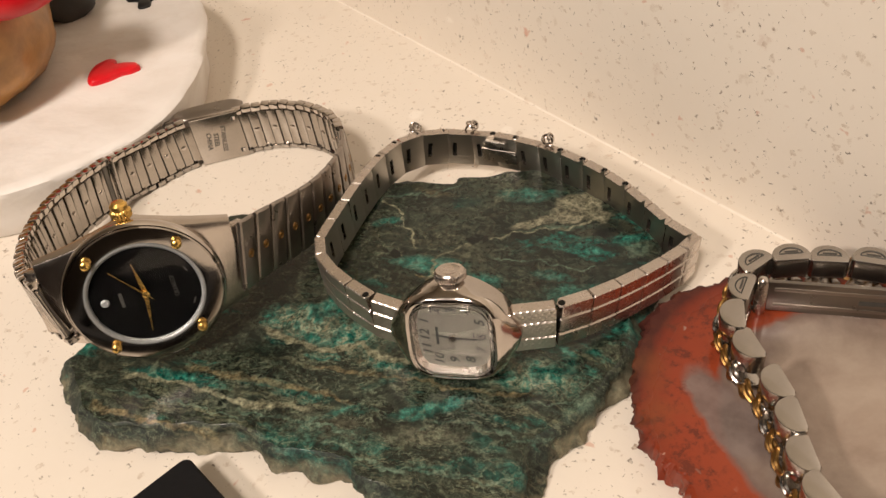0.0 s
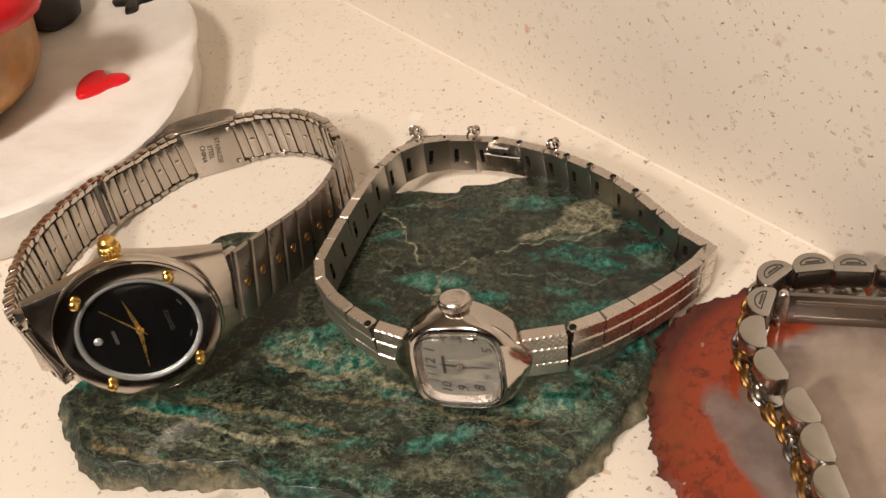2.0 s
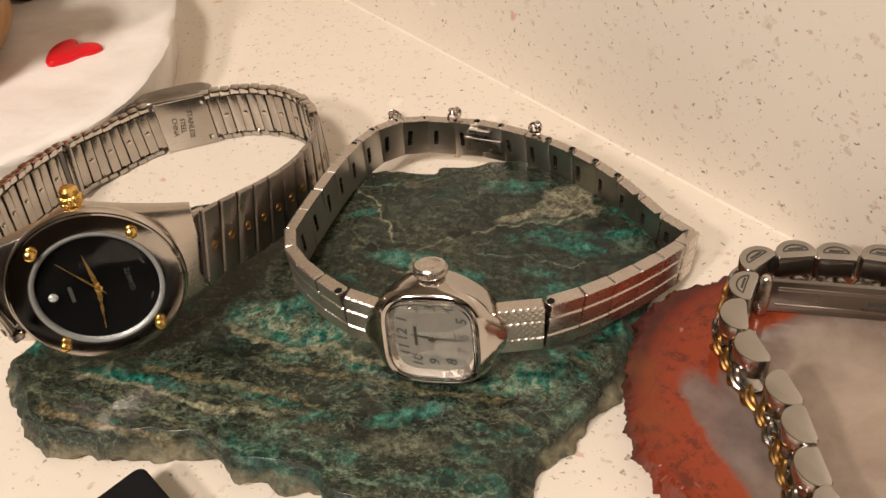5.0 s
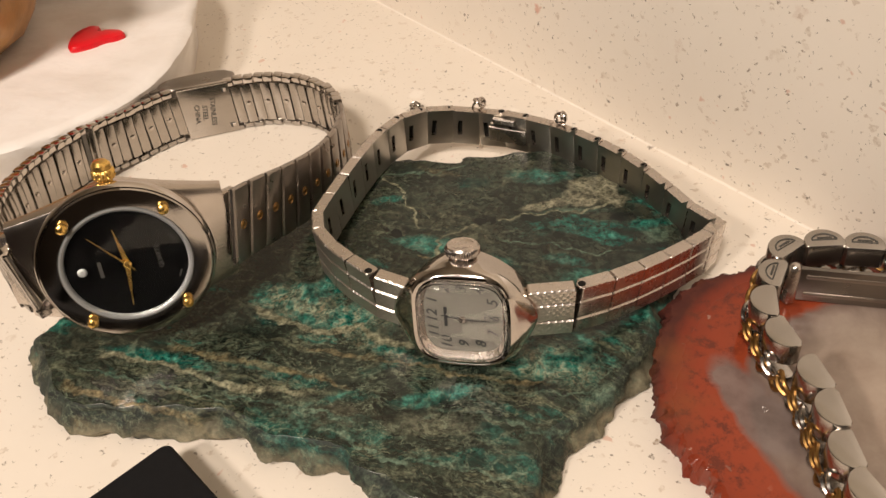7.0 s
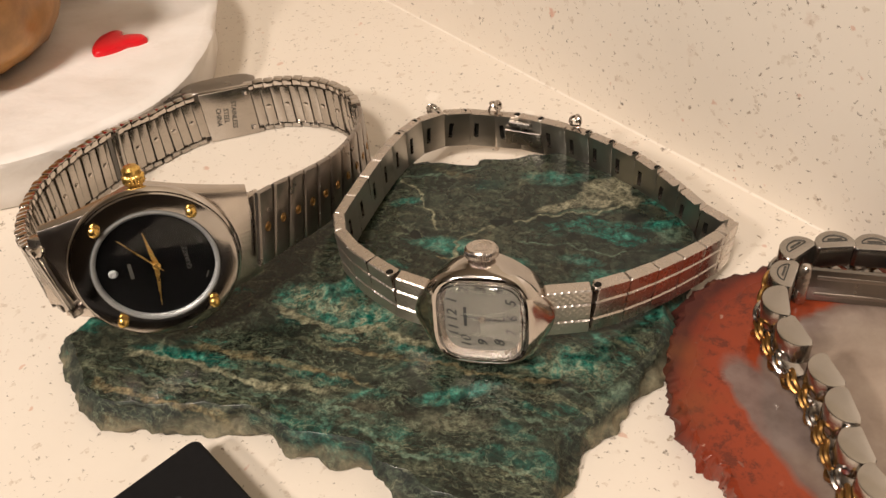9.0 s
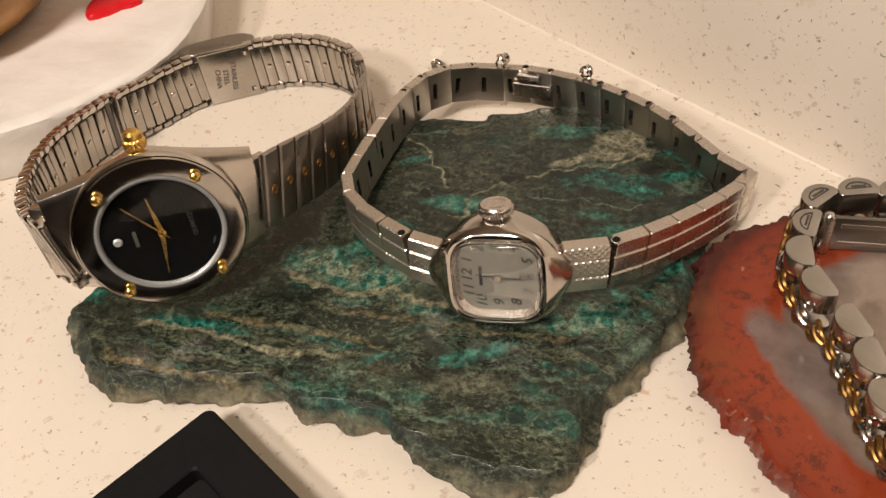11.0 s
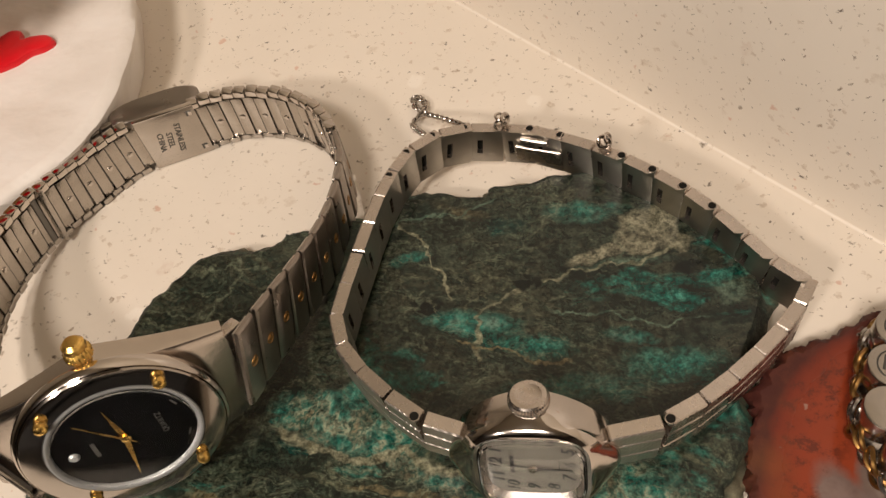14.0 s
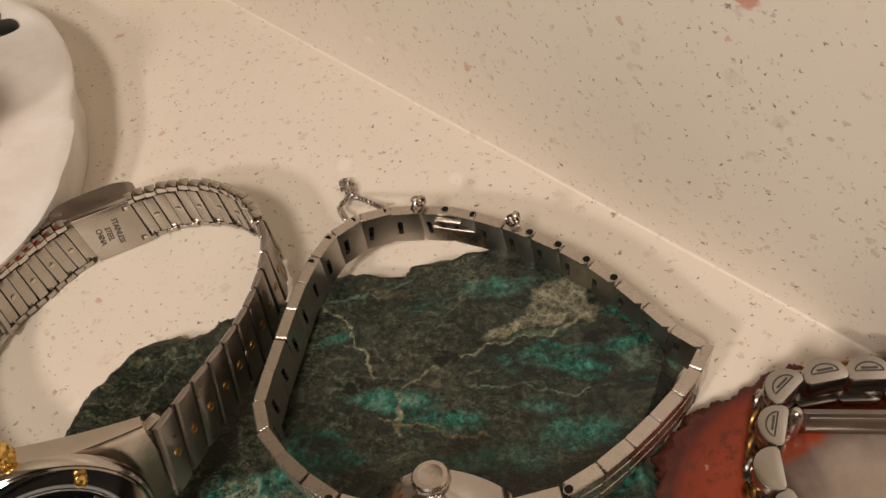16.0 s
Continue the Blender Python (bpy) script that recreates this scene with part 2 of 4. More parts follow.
    for cx, cy, rx, ry, rot, soft, amount, paint in (
        (-18, 110.5, 15, 5.0, -24, 0.5, 0.95, medley), (19, 97, 11, 4.4, -20, 0.6, 0.85, medley), (-6, 101, 9, 2.0, -26, 0.7, 0.7, medley),
        (-43.5, 101.2, 12, 1.7, -12, 0.5, 0.95, teal), (-26, 98.3, 7, 1.3, -16, 0.7, 0.75, haze), (2, 91.2, 9, 1.7, 10, 0.6, 0.9, teal), (-20, 95, 7, 1.5, -14, 0.7, 0.6, teal), (-12, 91, 6, 1.4, 8, 0.8, 0.7, teal),
        (2, 85.8, 9, 2.6, -8, 1.0, 0.6, pale), (27, 90, 4, 2.4, 20, 0.7, 0.7, mint), (-54, 89, 8, 2.4, -12, 0.6, 0.8, rust), (20, 74, 3.2, 2.6, 0, 0.4, 0.9, rust), (-26.4, 108.6, 3.6, 1.0, -22, 0.3, 1.0, deep),
        (30.4, 138.2, 6.2, 4.4, 28, 0.18, 1.0, pale), (23.0, 135.2, 7.0, 1.5, 14, 0.35, 1.0, pale), (34.6, 135.0, 3.0, 1.6, 0, 0.3, 0.9, pale), (21, 143.4, 8, 2.2, -6, 0.8, 0.85, haze), (8.5, 142.6, 4.4, 2.4, 0, 0.4, 0.95, deep), (1, 147, 5, 1.6, -30, 0.8, 0.55, rust),
        (-8, 138.8, 4.6, 1.5, 0, 0.6, 0.75, haze), (0, 126.0, 10, 2.6, -12, 0.6, 0.85, haze), (8.5, 120.6, 9, 2.6, -18, 0.7, 0.85, teal), (24.5, 119.6, 4.6, 1.7, -8, 0.6, 0.85, haze), (30, 114.5, 11, 3.0, -4, 0.8, 0.75, teal),
        (-10, 119, 6, 2.2, -40, 0.8, 0.6, deep), (41, 125.5, 3.6, 3.6, -40, 0.9, 0.6, mint), (27, 132.6, 10, 0.9, 0, 0.8, 0.55, mint), (14, 112.6, 13, 2.6, -6, 0.8, 0.75, haze), (38, 111, 6, 2.6, 40, 0.8, 0.7, teal), (-14, 88, 11, 4.0, -12, 1.0, 0.40, pale),
    ):
        mask = k.math("MULTIPLY", blot(cx, cy, rx, ry, rot, soft, wavy), amount)
        base = k.mix(mask, base, paint)
        wavy = shifted(wavy, mask)

    def vein(co, pts, width, upright=False):
        """A vein that follows a few bends; upright veins run along y."""
        sep = k.t.nodes.new("ShaderNodeSeparateXYZ")
        k.link(co, sep.inputs[0])
        u, v = sep.outputs[1 if upright else 0], sep.outputs[0 if upright else 1]
        pts = sorted(((p[1], p[0]) if upright else p) for p in pts)
        u0, u1 = pts[0][0] * MM, pts[-1][0] * MM
        v0, v1 = (min(p[1] for p in pts) - 0.01) * MM, (max(p[1] for p in pts) + 0.01) * MM
        run = k.math("DIVIDE", k.math("SUBTRACT", u, u0), u1 - u0)
        bend = k.ramp(run, [((p[0] * MM - u0) / (u1 - u0), (p[1] * MM - v0) / (v1 - v0)) for p in pts])
        off = k.math("ABSOLUTE", k.math("SUBTRACT", v, k.math("ADD", k.math("MULTIPLY", bend, v1 - v0), v0)))
        mask = k.ramp(k.math("DIVIDE", off, width * MM), [(0.0, 1.0), (0.45, 0.85), (0.8, 0.0)])
        return k.math("MULTIPLY", mask, k.ramp(run, [(0.0, 0.0), (0.05, 1.0), (0.94, 1.0), (1.0, 0.0)]))

    for pts, width, upright, amount, paint in (
        ([(-55.2, 102.0), (-49.5, 101.6), (-40.3, 99.0), (-35.6, 97.2), (-29, 94.3), (-23.5, 92.8), (-17, 92.4)], 1.0, False, 1.0, cream),
        ([(-42.5, 103.4), (-37.7, 102.4), (-32.4, 100.8), (-23.1, 97.8), (-15.4, 95.6), (-10.4, 91.9)], 1.0, False, 0.85, rust),
        ([(-60, 95.6), (-55.2, 94.4), (-45.2, 91.8), (-35.4, 89.0), (-31.4, 87.2)], 0.9, False, 1.0, rust),
        ([(-29.9, 111.8), (-26.2, 110.6), (-22.3, 107.0), (-16.4, 105.2), (-10.5, 106.2), (-6.4, 103.1), (-0.9, 101.7)], 1.3, False, 1.0, cream),
        ([(-16.3, 85.6), (-11.5, 84.6), (-7.0, 81.7), (0.0, 78.5)], 0.6, False, 0.9, mint),
        ([(-31.0, 93.4), (-24.0, 90.6), (-17.5, 89.6), (-9.0, 86.6)], 0.55, False, 0.85, mint),
        ([(-58, 99.2), (-50, 97.2), (-42, 95.6), (-36, 93.0), (-29, 90.8)], 0.4, False, 0.7, mint),
        ([(-20, 101.8), (-12, 99.4), (-3, 98.2), (8, 95.0), (20, 92.0)], 0.7, False, 0.7, rust),
        ([(2, 88.6), (10, 87.2), (18, 84.6), (24, 85.2)], 0.45, False, 0.55, mint),
        ([(-4, 80.2), (4, 79.2), (12, 76.4), (18, 77.0)], 0.5, False, 0.85, mint),
        ([(10, 92.4), (17, 90.2), (25, 91.2), (31, 95.4)], 0.45, False, 0.5, mint),
        ([(-12.6, 149.0), (-5.9, 142.5), (-3.4, 136.3), (-1.0, 129.4)], 0.45, True, 0.9, cream),
        ([(3.4, 128.4), (2.1, 122.6), (1.8, 118.6)], 0.6, True, 0.85, cream),
        ([(-2, 122.4), (5.4, 120.1), (9.5, 117.6), (15.0, 116.4)], 0.5, False, 0.85, rust),
        ([(3.0, 127.6), (10.0, 130.6), (18.0, 132.4), (27.0, 132.2), (36.0, 134.6)], 0.5, False, 0.7, cream),
        ([(12, 126), (20, 124.6), (28, 121.8), (38, 121.2)], 0.4, False, 0.6, mint),
        ([(-14, 145), (-8, 147.2), (0, 146.2), (8, 149.2)], 0.4, False, 0.6, mint),
    ):
        mask = k.math("MULTIPLY", vein(wavy, pts, width, upright), amount)
        base = k.mix(mask, base, paint)
        wavy = shifted(wavy, mask)
    spotty = k.warp(260.0, 0.0012)
    for cx, cy, rx, ry in ((-5.9, 129.6, 3.0, 2.0), (10.6, 131.3, 2.2, 1.5), (36.0, 130.6, 2.6, 1.3)):
        base = k.mix(blot(cx, cy, rx * 1.1, ry * 1.1, 0, 0.25, spotty), base, (0.003, 0.008, 0.008))
    # wisps and hairlines
    for scale, turn, mid, width, patchy, tone in (((60, 170, 90), -12, 0.52, 0.008, 48.0, (0.40, 0.38, 0.25)), ((34, 420, 200), -13, 0.5, 0.012, 60.0, (0.30, 0.29, 0.20)), ((150, 330, 200), -20, 0.50, 0.008, 70.0, (0.32, 0.35, 0.25)), ((420, 420, 420), 0, 0.5, 0.009, 55.0, (0.22, 0.24, 0.17))):
        wis = k.noise(1.0, 5.0, 0.6, co=k.grained(turn, *scale, w2))
        wm = k.ramp(k.math("ABSOLUTE", k.math("SUBTRACT", wis, mid)), [(0.0, 0.8), (width * 0.6, 0.5), (width * 1.6, 0.0)])
        wm = k.math("MULTIPLY", wm, k.ramp(k.noise(patchy, 4.0, 0.6, co=w), [(0.44, 0.0), (0.58, 0.95)]))
        base = k.mix(k.math("MULTIPLY", wm, k.math("ADD", k.math("MULTIPLY", front, 0.55), 0.42)), base, tone)
    # fine crackle of pale hairlines and dark fissures
    for scale, reach, patchy, amount, tone in ((95.0, 0.012, 40.0, 0.50, (0.30, 0.31, 0.22)), (210.0, 0.020, 65.0, 0.35, (0.22, 0.26, 0.18)), (110.0, 0.04, 52.0, 0.6, (0.003, 0.006, 0.005))):
        cell = k.node("ShaderNodeTexVoronoi", Scale=scale)
        cell.feature = "DISTANCE_TO_EDGE"
        k.link(k.grained(-16, 0.7, 1.35, 1.0, k.warp(240.0, 0.005, k.warp(900.0, 0.0012))), cell.inputs["Vector"])
        crack = k.ramp(cell.outputs["Distance"], [(0.0, 1.0), (reach, 0.55), (reach * 2.4, 0.0)])
        crack = k.math("MULTIPLY", crack, k.ramp(k.noise(patchy, 4.0, 0.65, co=k.scaled(1, 1, 1, 33)), [(0.47, 0.0), (0.58, 1.0)]))
        base = k.mix(k.math("MULTIPLY", crack, amount), base, tone)
    grain = k.ramp(k.noise(1100.0, 4.0, 0.75), [(0.36, (0.14, 0.165, 0.155)), (0.64, (0.76, 0.83, 0.79))])
    g = k.t.nodes.new("ShaderNodeMix")
    g.data_type, g.blend_type = "RGBA", "MULTIPLY"
    g.inputs[0].default_value = 1.0
    k.link(base, g.inputs[6]), k.link(grain, g.inputs[7])
    base = g.outputs[2]
    # rough tan rind on the broken sides
    z = k.math("MULTIPLY", k.axis(2), 100.0)
    rind = k.math("MULTIPLY", k.ramp(z, [(0.14, 1.0), (0.46, 0.0)]), k.ramp(k.noise(75.0, 5.0, 0.7), [(0.42, 0.0), (0.56, 0.9)]))
    base = k.mix(rind, base, k.ramp(k.noise(420.0, 6.0, 0.7), [(0.3, (0.10, 0.095, 0.06)), (0.7, (0.36, 0.31, 0.20))]))
    k.put("Base Color", base)
    gloss = k.ramp(k.noise(130.0, 6.0), [(0.35, 0.19), (0.65, 0.31)])
    k.put("Roughness", k.math("MAXIMUM", gloss, k.ramp(z, [(0.594, 0.75), (0.600, 0.0)])))
    k.put("Specular IOR Level", 0.52)
    return k.bump(k.noise(750.0, 5.0, 0.7), 0.00006, 0.45).m


def agate():
    """Polished agate slice: dark crust, brick-red ring, cloudy pale quartz heart."""
    k = Mat("polished_agate")
    m = k.t.nodes.new("ShaderNodeMapping")
    m.vector_type = "TEXTURE"
    m.inputs["Location"].default_value = (0.0735, 0.0855, 0.0)
    m.inputs["Rotation"].default_value = (0, 0, radians(-20))
    m.inputs["Scale"].default_value = (0.0375, 0.0360, 0.2)
    k.link(k.warp(60.0, 0.006, k.warp(300.0, 0.0016)), m.inputs["Vector"])
    ln = k.t.nodes.new("ShaderNodeVectorMath")
    ln.operation = "LENGTH"
    k.link(m.outputs[0], ln.inputs[0])
    r = ln.outputs["Value"]
    base = k.ramp(r, [(0.0, (0.27, 0.20, 0.155)), (0.42, (0.22, 0.165, 0.13)), (0.54, (0.18, 0.13, 0.108)), (0.645, (0.14, 0.090, 0.076)),
                      (0.68, (0.27, 0.050, 0.020)), (0.86, (0.235, 0.040, 0.016)), (0.95, (0.17, 0.028, 0.013)), (1.0, (0.06, 0.015, 0.011))])
    cloud = k.noise(75.0, 6.0, 0.6, co=k.warp(50.0, 0.01))
    core = k.ramp(r, [(0.58, 1.0), (0.68, 0.0)])
    base = k.mix(k.math("MULTIPLY", core, k.ramp(cloud, [(0.4, 0.0), (0.7, 0.55)])), base, (0.44, 0.37, 0.30))
    rusty = k.math("MULTIPLY", core, k.ramp(k.noise(40.0, 3.0), [(0.55, 0.0), (0.7, 0.5)]))
    base = k.mix(rusty, base, (0.40, 0.16, 0.09))
    tongue = k.t.nodes.new("ShaderNodeMapping")
    tongue.vector_type = "TEXTURE"
    tongue.inputs["Location"].default_value = (0.0500, 0.0880, 0.0)
    tongue.inputs["Rotation"].default_value = (0, 0, radians(24))
    tongue.inputs["Scale"].default_value = (0.0042, 0.0120, 0.2)
    k.link(k.warp(120.0, 0.005, k.warp(500.0, 0.0012)), tongue.inputs["Vector"])
    tl = k.t.nodes.new("ShaderNodeVectorMath")
    tl.operation = "LENGTH"
    k.link(tongue.outputs[0], tl.inputs[0])
    grey = k.ramp(tl.outputs["Value"], [(0.72, 0.9), (1.0, 0.0)])
    red = k.math("SUBTRACT", 1.0, grey)
    base = k.mix(grey, base, k.ramp(k.noise(180.0, 5.0), [(0.35, (0.125, 0.095, 0.085)), (0.65, (0.20, 0.155, 0.14))]))
    mott = k.math("MULTIPLY", red, k.ramp(k.noise(330.0, 9.0, 0.82), [(0.42, 0.95), (0.49, 0.0)]))
    base = k.mix(k.math("MULTIPLY", mott, k.ramp(r, [(0.68, 0.0), (0.76, 0.8)])), base, (0.085, 0.022, 0.014))
    olive = k.ramp(k.noise(55.0, 5.0, 0.6), [(0.54, 0.0), (0.68, 0.30)])
    base = k.mix(k.math("MULTIPLY", olive, k.ramp(r, [(0.70, 0.0), (0.78, 1.0)])), base, (0.20, 0.075, 0.022))
    sp, pick = k.specks(430.0, 0.34, 0.24, k.warp(700.0, 0.002))
    base = k.mix(k.math("MULTIPLY", sp, k.ramp(r, [(0.70, 0.0), (0.95, 0.8)])), base, k.mix(pick, (0.05, 0.02, 0.015), (0.62, 0.44, 0.34)))
    k.put("Base Color", base).put("Specular IOR Level", 0.32)
    k.put("Roughness", k.ramp(r, [(0.90, 0.10), (0.97, 0.6)]))
    return k.bump(k.noise(650.0, 5.0, 0.7), 0.00006, 0.35).m


def plaster():
    k = Mat("white_painted_plaster")
    smear = k.noise(1.0, 4.0, 0.5, co=k.scaled(42, 70, 60, 35, k.warp(30.0, 0.008)))
    base = k.ramp(smear, [(0.3, (0.68, 0.63, 0.58)), (0.6, (0.79, 0.755, 0.72))])
    base = k.mix(k.ramp(k.noise(150.0, 6.0, 0.7), [(0.52, 0.0), (0.72, 0.35)]), base, (0.62, 0.56, 0.50))
    sp, pick = k.specks(260.0, 0.05, 0.16)
    base = k.mix(k.math("MULTIPLY", sp, 0.5), base, (0.32, 0.28, 0.23))
    k.put("Base Color", base).put("Roughness", 0.5)
    return k.bump(k.math("ADD", smear, k.math("MULTIPLY", k.noise(330.0, 4.0), 0.05)), 0.0016, 0.7).m


COUNTER = solid_surface()
PLASTER = plaster()
ORE = green_stone()
AGATE = agate()
POLISHED = steel("polished_steel", (0.64, 0.585, 0.535), 0.11)
SATIN = steel("satin_steel", (0.72, 0.65, 0.59), 0.27, 0.45)
FINEHATCH = steel("fine_hatched_steel", (0.60, 0.545, 0.495), 0.40)
HATCHED = steel("hatched_steel", (0.68, 0.615, 0.555), 0.36)
BRUSHED = steel("brushed_steel", (0.42, 0.375, 0.335), 0.30, 0.75)
STEELGREY = steel("grey_steel", (0.50, 0.465, 0.425), 0.24, 0.3)
LUGSTEEL = steel("satin_case_steel", (0.70, 0.63, 0.57), 0.22, 0.35)
BANDPLATE = steel("band_plate_steel", (0.52, 0.475, 0.425), 0.22, 0.5)
CLASPSTEEL = steel("clasp_steel", (0.30, 0.275, 0.25), 0.30, 0.5)
# dark steel for the connectors between band plates and the end slot
DARKSTEEL = steel("dark_joint_steel", (0.20, 0.19, 0.175), 0.42, 0.4)
GOLD = steel("gold_plate", (0.90, 0.58, 0.17), 0.27)
OLDGOLD = steel("worn_gold_plate", (0.42, 0.235, 0.078), 0.36)
hatch(HATCHED, 0.0008)
hatch(FINEHATCH, 0.00045)
# near-black for slot floors and hinge holes: recess shade put into the colour
GAP = plain("recess_shade", (0.014, 0.013, 0.011), 0.8, vary=0.3, spec=0.1)
GREYRING = plain("grey_chapter_ring", (0.33, 0.34, 0.34), 0.35, 0.3)
SILVERDIAL = plain("silvered_dial", (0.11, 0.103, 0.086), 0.5, 0.2, vary=0.06)
INK = plain("black_ink", (0.012, 0.012, 0.012), 0.4, vary=0.1, relief=0.0)
PALEINK = plain("pale_print", (0.05, 0.047, 0.04), 0.5, relief=0.0)
ENGRAVE = plain("dark_engraving", (0.09, 0.085, 0.075), 0.6, 0.5)
REDPAINT = plain("red_glossy_paint", (0.66, 0.006, 0.014), 0.34, grain=250.0, vary=0.12)
BLACKPAINT = plain("black_gloss_paint", (0.010, 0.010, 0.010), 0.3)
OCHRE = plain("ochre_glazed_clay", (0.52, 0.26, 0.075), 0.38, coat=0.2, grain=180.0, vary=0.45, relief=0.0003)
CHARCOAL = plain("charcoal_painted_clay", (0.060, 0.058, 0.058), 0.5, grain=220.0, vary=0.4)
BLACKCARD = plain("black_matt_card", (0.007, 0.007, 0.008), 0.6, grain=900.0, vary=0.3, spec=0.2)
VELVET = plain("black_velvet", (0.003, 0.003, 0.003), 0.95, grain=2500.0, vary=0.4, relief=0.0003)
WALLPAINT = plain("cream_wall_paint", (0.62, 0.55, 0.44), 0.7, grain=60.0, vary=0.06)
# dark tones of unseen surfaces, chosen for contrast in the steel's reflections
DARKWALL = plain("dark_reflected_wall", (0.085, 0.065, 0.05), 0.6, grain=40.0, vary=0.3)
FLOORMAT = plain("unseen_dark_brown", (0.09, 0.07, 0.055), 0.5, grain=20.0, vary=0.2)
CRYSTAL = glass("watch_crystal", 1.40)
COATED = glass("coated_flat_crystal", 1.25)
BEZEL = steel("mirror_bezel", (0.50, 0.46, 0.42), 0.10)
DIALBLACK = plain("black_dial_lacquer", (0.0025, 0.0025, 0.0025), 0.3, vary=0.1, relief=0.0, spec=0.06)


# ---------------------------------------------------------------- mesh helpers
BASES = {}


def thing(name, base, label, category, group="", kind=""):
    ob = new(name)
    ob.empty_display_size = 0.005
    ob.location = Vector(base) * MM
    BASES[ob] = Matrix.Translation(ob.location)
    return tagged(ob, label, category, group, kind)


def make(name, bm, material, smooth=True, angle=35.0):
    """Link a bmesh given in millimetres as one mesh object."""
    bmesh.ops.recalc_face_normals(bm, faces=bm.faces)
    bm.transform(Matrix.Diagonal((MM, MM, MM, 1)))
    me = bpy.data.meshes.new(name)
    bm.to_mesh(me)
    bm.free()
    for m in material if isinstance(material, (list, tuple)) else (material,):
        me.materials.append(m)
    if smooth:
        me.shade_smooth()
        me.set_sharp_from_angle(angle=radians(angle))
    return new(name, me)


def part(name, bm, material, parent, label="", smooth=True, angle=35.0):
    ob = make(name, bm, material, smooth, angle)
    ob.parent = parent
    ob.matrix_parent_inverse = BASES.get(parent, Matrix.Identity(4)).inverted()
    return tagged(ob, label)


def axes(c, u, v):
    """Matrix of a frame in millimetres with its origin at c, x along u, y along v."""
    u = Vector(u).normalized()
    n = u.cross(Vector(v)).normalized()
    v = n.cross(u)
    return Matrix(((u.x, v.x, n.x, c[0]), (u.y, v.y, n.y, c[1]), (u.z, v.z, n.z, c[2]), (0, 0, 0, 1)))


def add_box(bm, m, sx, sy, sz, bevel=0.0, segments=1):
    r = bmesh.ops.create_cube(bm, size=1.0, matrix=m @ Matrix.Diagonal((sx, sy, sz, 1)))
    if bevel:
        edges = {e for v in r["verts"] for e in v.link_edges}
        bmesh.ops.bevel(bm, geom=list(edges), offset=bevel, segments=segments, affect="EDGES", profile=0.5)
    return bm


def box(m, sx, sy, sz, bevel=0.0, segments=1):
    return add_box(bmesh.new(), m, sx, sy, sz, bevel, segments)


def lathe(bm, m, profile, steps=48, shape=None):
    """Turn a profile of (radius, height) about z; shape(a) scales the radius with the angle."""
    rings = []
    for r, h in profile:
        if r < 1e-6:
            rings.append([bm.verts.new(m @ Vector((0, 0, h)))])
        else:
            ring = []
            for i in range(steps):
                a = 2 * math.pi * i / steps
                s = shape(a) if shape else 1.0
                ring.append(bm.verts.new(m @ Vector((r * s * math.cos(a), r * s * math.sin(a), h))))
            rings.append(ring)
    for a, b in zip(rings, rings[1:]):
        for i in range(steps):
            j = (i + 1) % steps
            if len(a) == 1 and len(b) == 1:
                break
            if len(a) == 1:
                bm.faces.new((a[0], b[i], b[j]))
            elif len(b) == 1:
                bm.faces.new((a[i], b[0], a[j]))
            else:
                bm.faces.new((a[i], b[i], b[j], a[j]))
    return bm


def turned(m, profile, steps=48, shape=None):
    bm = lathe(bmesh.new(), m, profile, steps, shape)
    bmesh.ops.remove_doubles(bm, verts=bm.verts, dist=0.001)
    return bm


def loft(m, rings, steps=96):
    """Join superellipse rings of (half width, half height, power, level) into one closed body."""
    bm = bmesh.new()
    made = []
    for a, b, p, h in rings:
        ring = []
        for i in range(steps):
            t = 2 * math.pi * i / steps
            c, d = math.cos(t), math.sin(t)
            r = (abs(c) ** p + abs(d) ** p) ** (-1 / p)
            ring.append(bm.verts.new(m @ Vector((a * c * r, b * d * r, h))))
        made.append(ring)
    for a, b in zip(made, made[1:]):
        for i in range(steps):
            j = (i + 1) % steps
            bm.faces.new((a[i], a[j], b[j], b[i]))
    bm.faces.new(made[0][::-1]), bm.faces.new(made[-1])
    return bm


def sweep(bm, points, radius, sides=8, closed=False):
    pts = [Vector(p) for p in points]
    rings = []
    n = len(pts)
    for i, p in enumerate(pts):
        d = (pts[(i + 1) % n] - pts[i - 1]) if closed else (pts[min(i + 1, n - 1)] - pts[max(i - 1, 0)])
        d.normalize()
        a = d.cross(Vector((0.3, 0.2, 1))).normalized()
        b = d.cross(a)
        rings.append([bm.verts.new(p + radius * (math.cos(t) * a + math.sin(t) * b)) for t in (2 * math.pi * k / sides for k in range(sides))])
    pairs = list(zip(rings, rings[1:])) + ([(rings[-1], rings[0])] if closed else [])
    for a, b in pairs:
        for k in range(sides):
            bm.faces.new((a[k], a[(k + 1) % sides], b[(k + 1) % sides], b[k]))
    if not closed:
        bm.faces.new(rings[0]), bm.faces.new(rings[-1][::-1])
    return bm


def spline(points, per, closed=True):
    """Catmull-Rom through points of any dimension."""
    n, out = len(points), []
    P = [Vector(p) for p in points]
    for i in range(n if closed else n - 1):
        a, b, c, d = (P[(i - 1) % n], P[i], P[(i + 1) % n], P[(i + 2) % n]) if closed else (P[max(i - 1, 0)], P[i], P[i + 1], P[min(i + 2, n - 1)])
        for k in range(per):
            t = k / per
            out.append(0.5 * (2 * b + (c - a) * t + (2 * a - 5 * b + 4 * c - d) * t * t + (3 * b - a - 3 * c + d) * t ** 3))
    if not closed:
        out.append(P[-1])
    return out


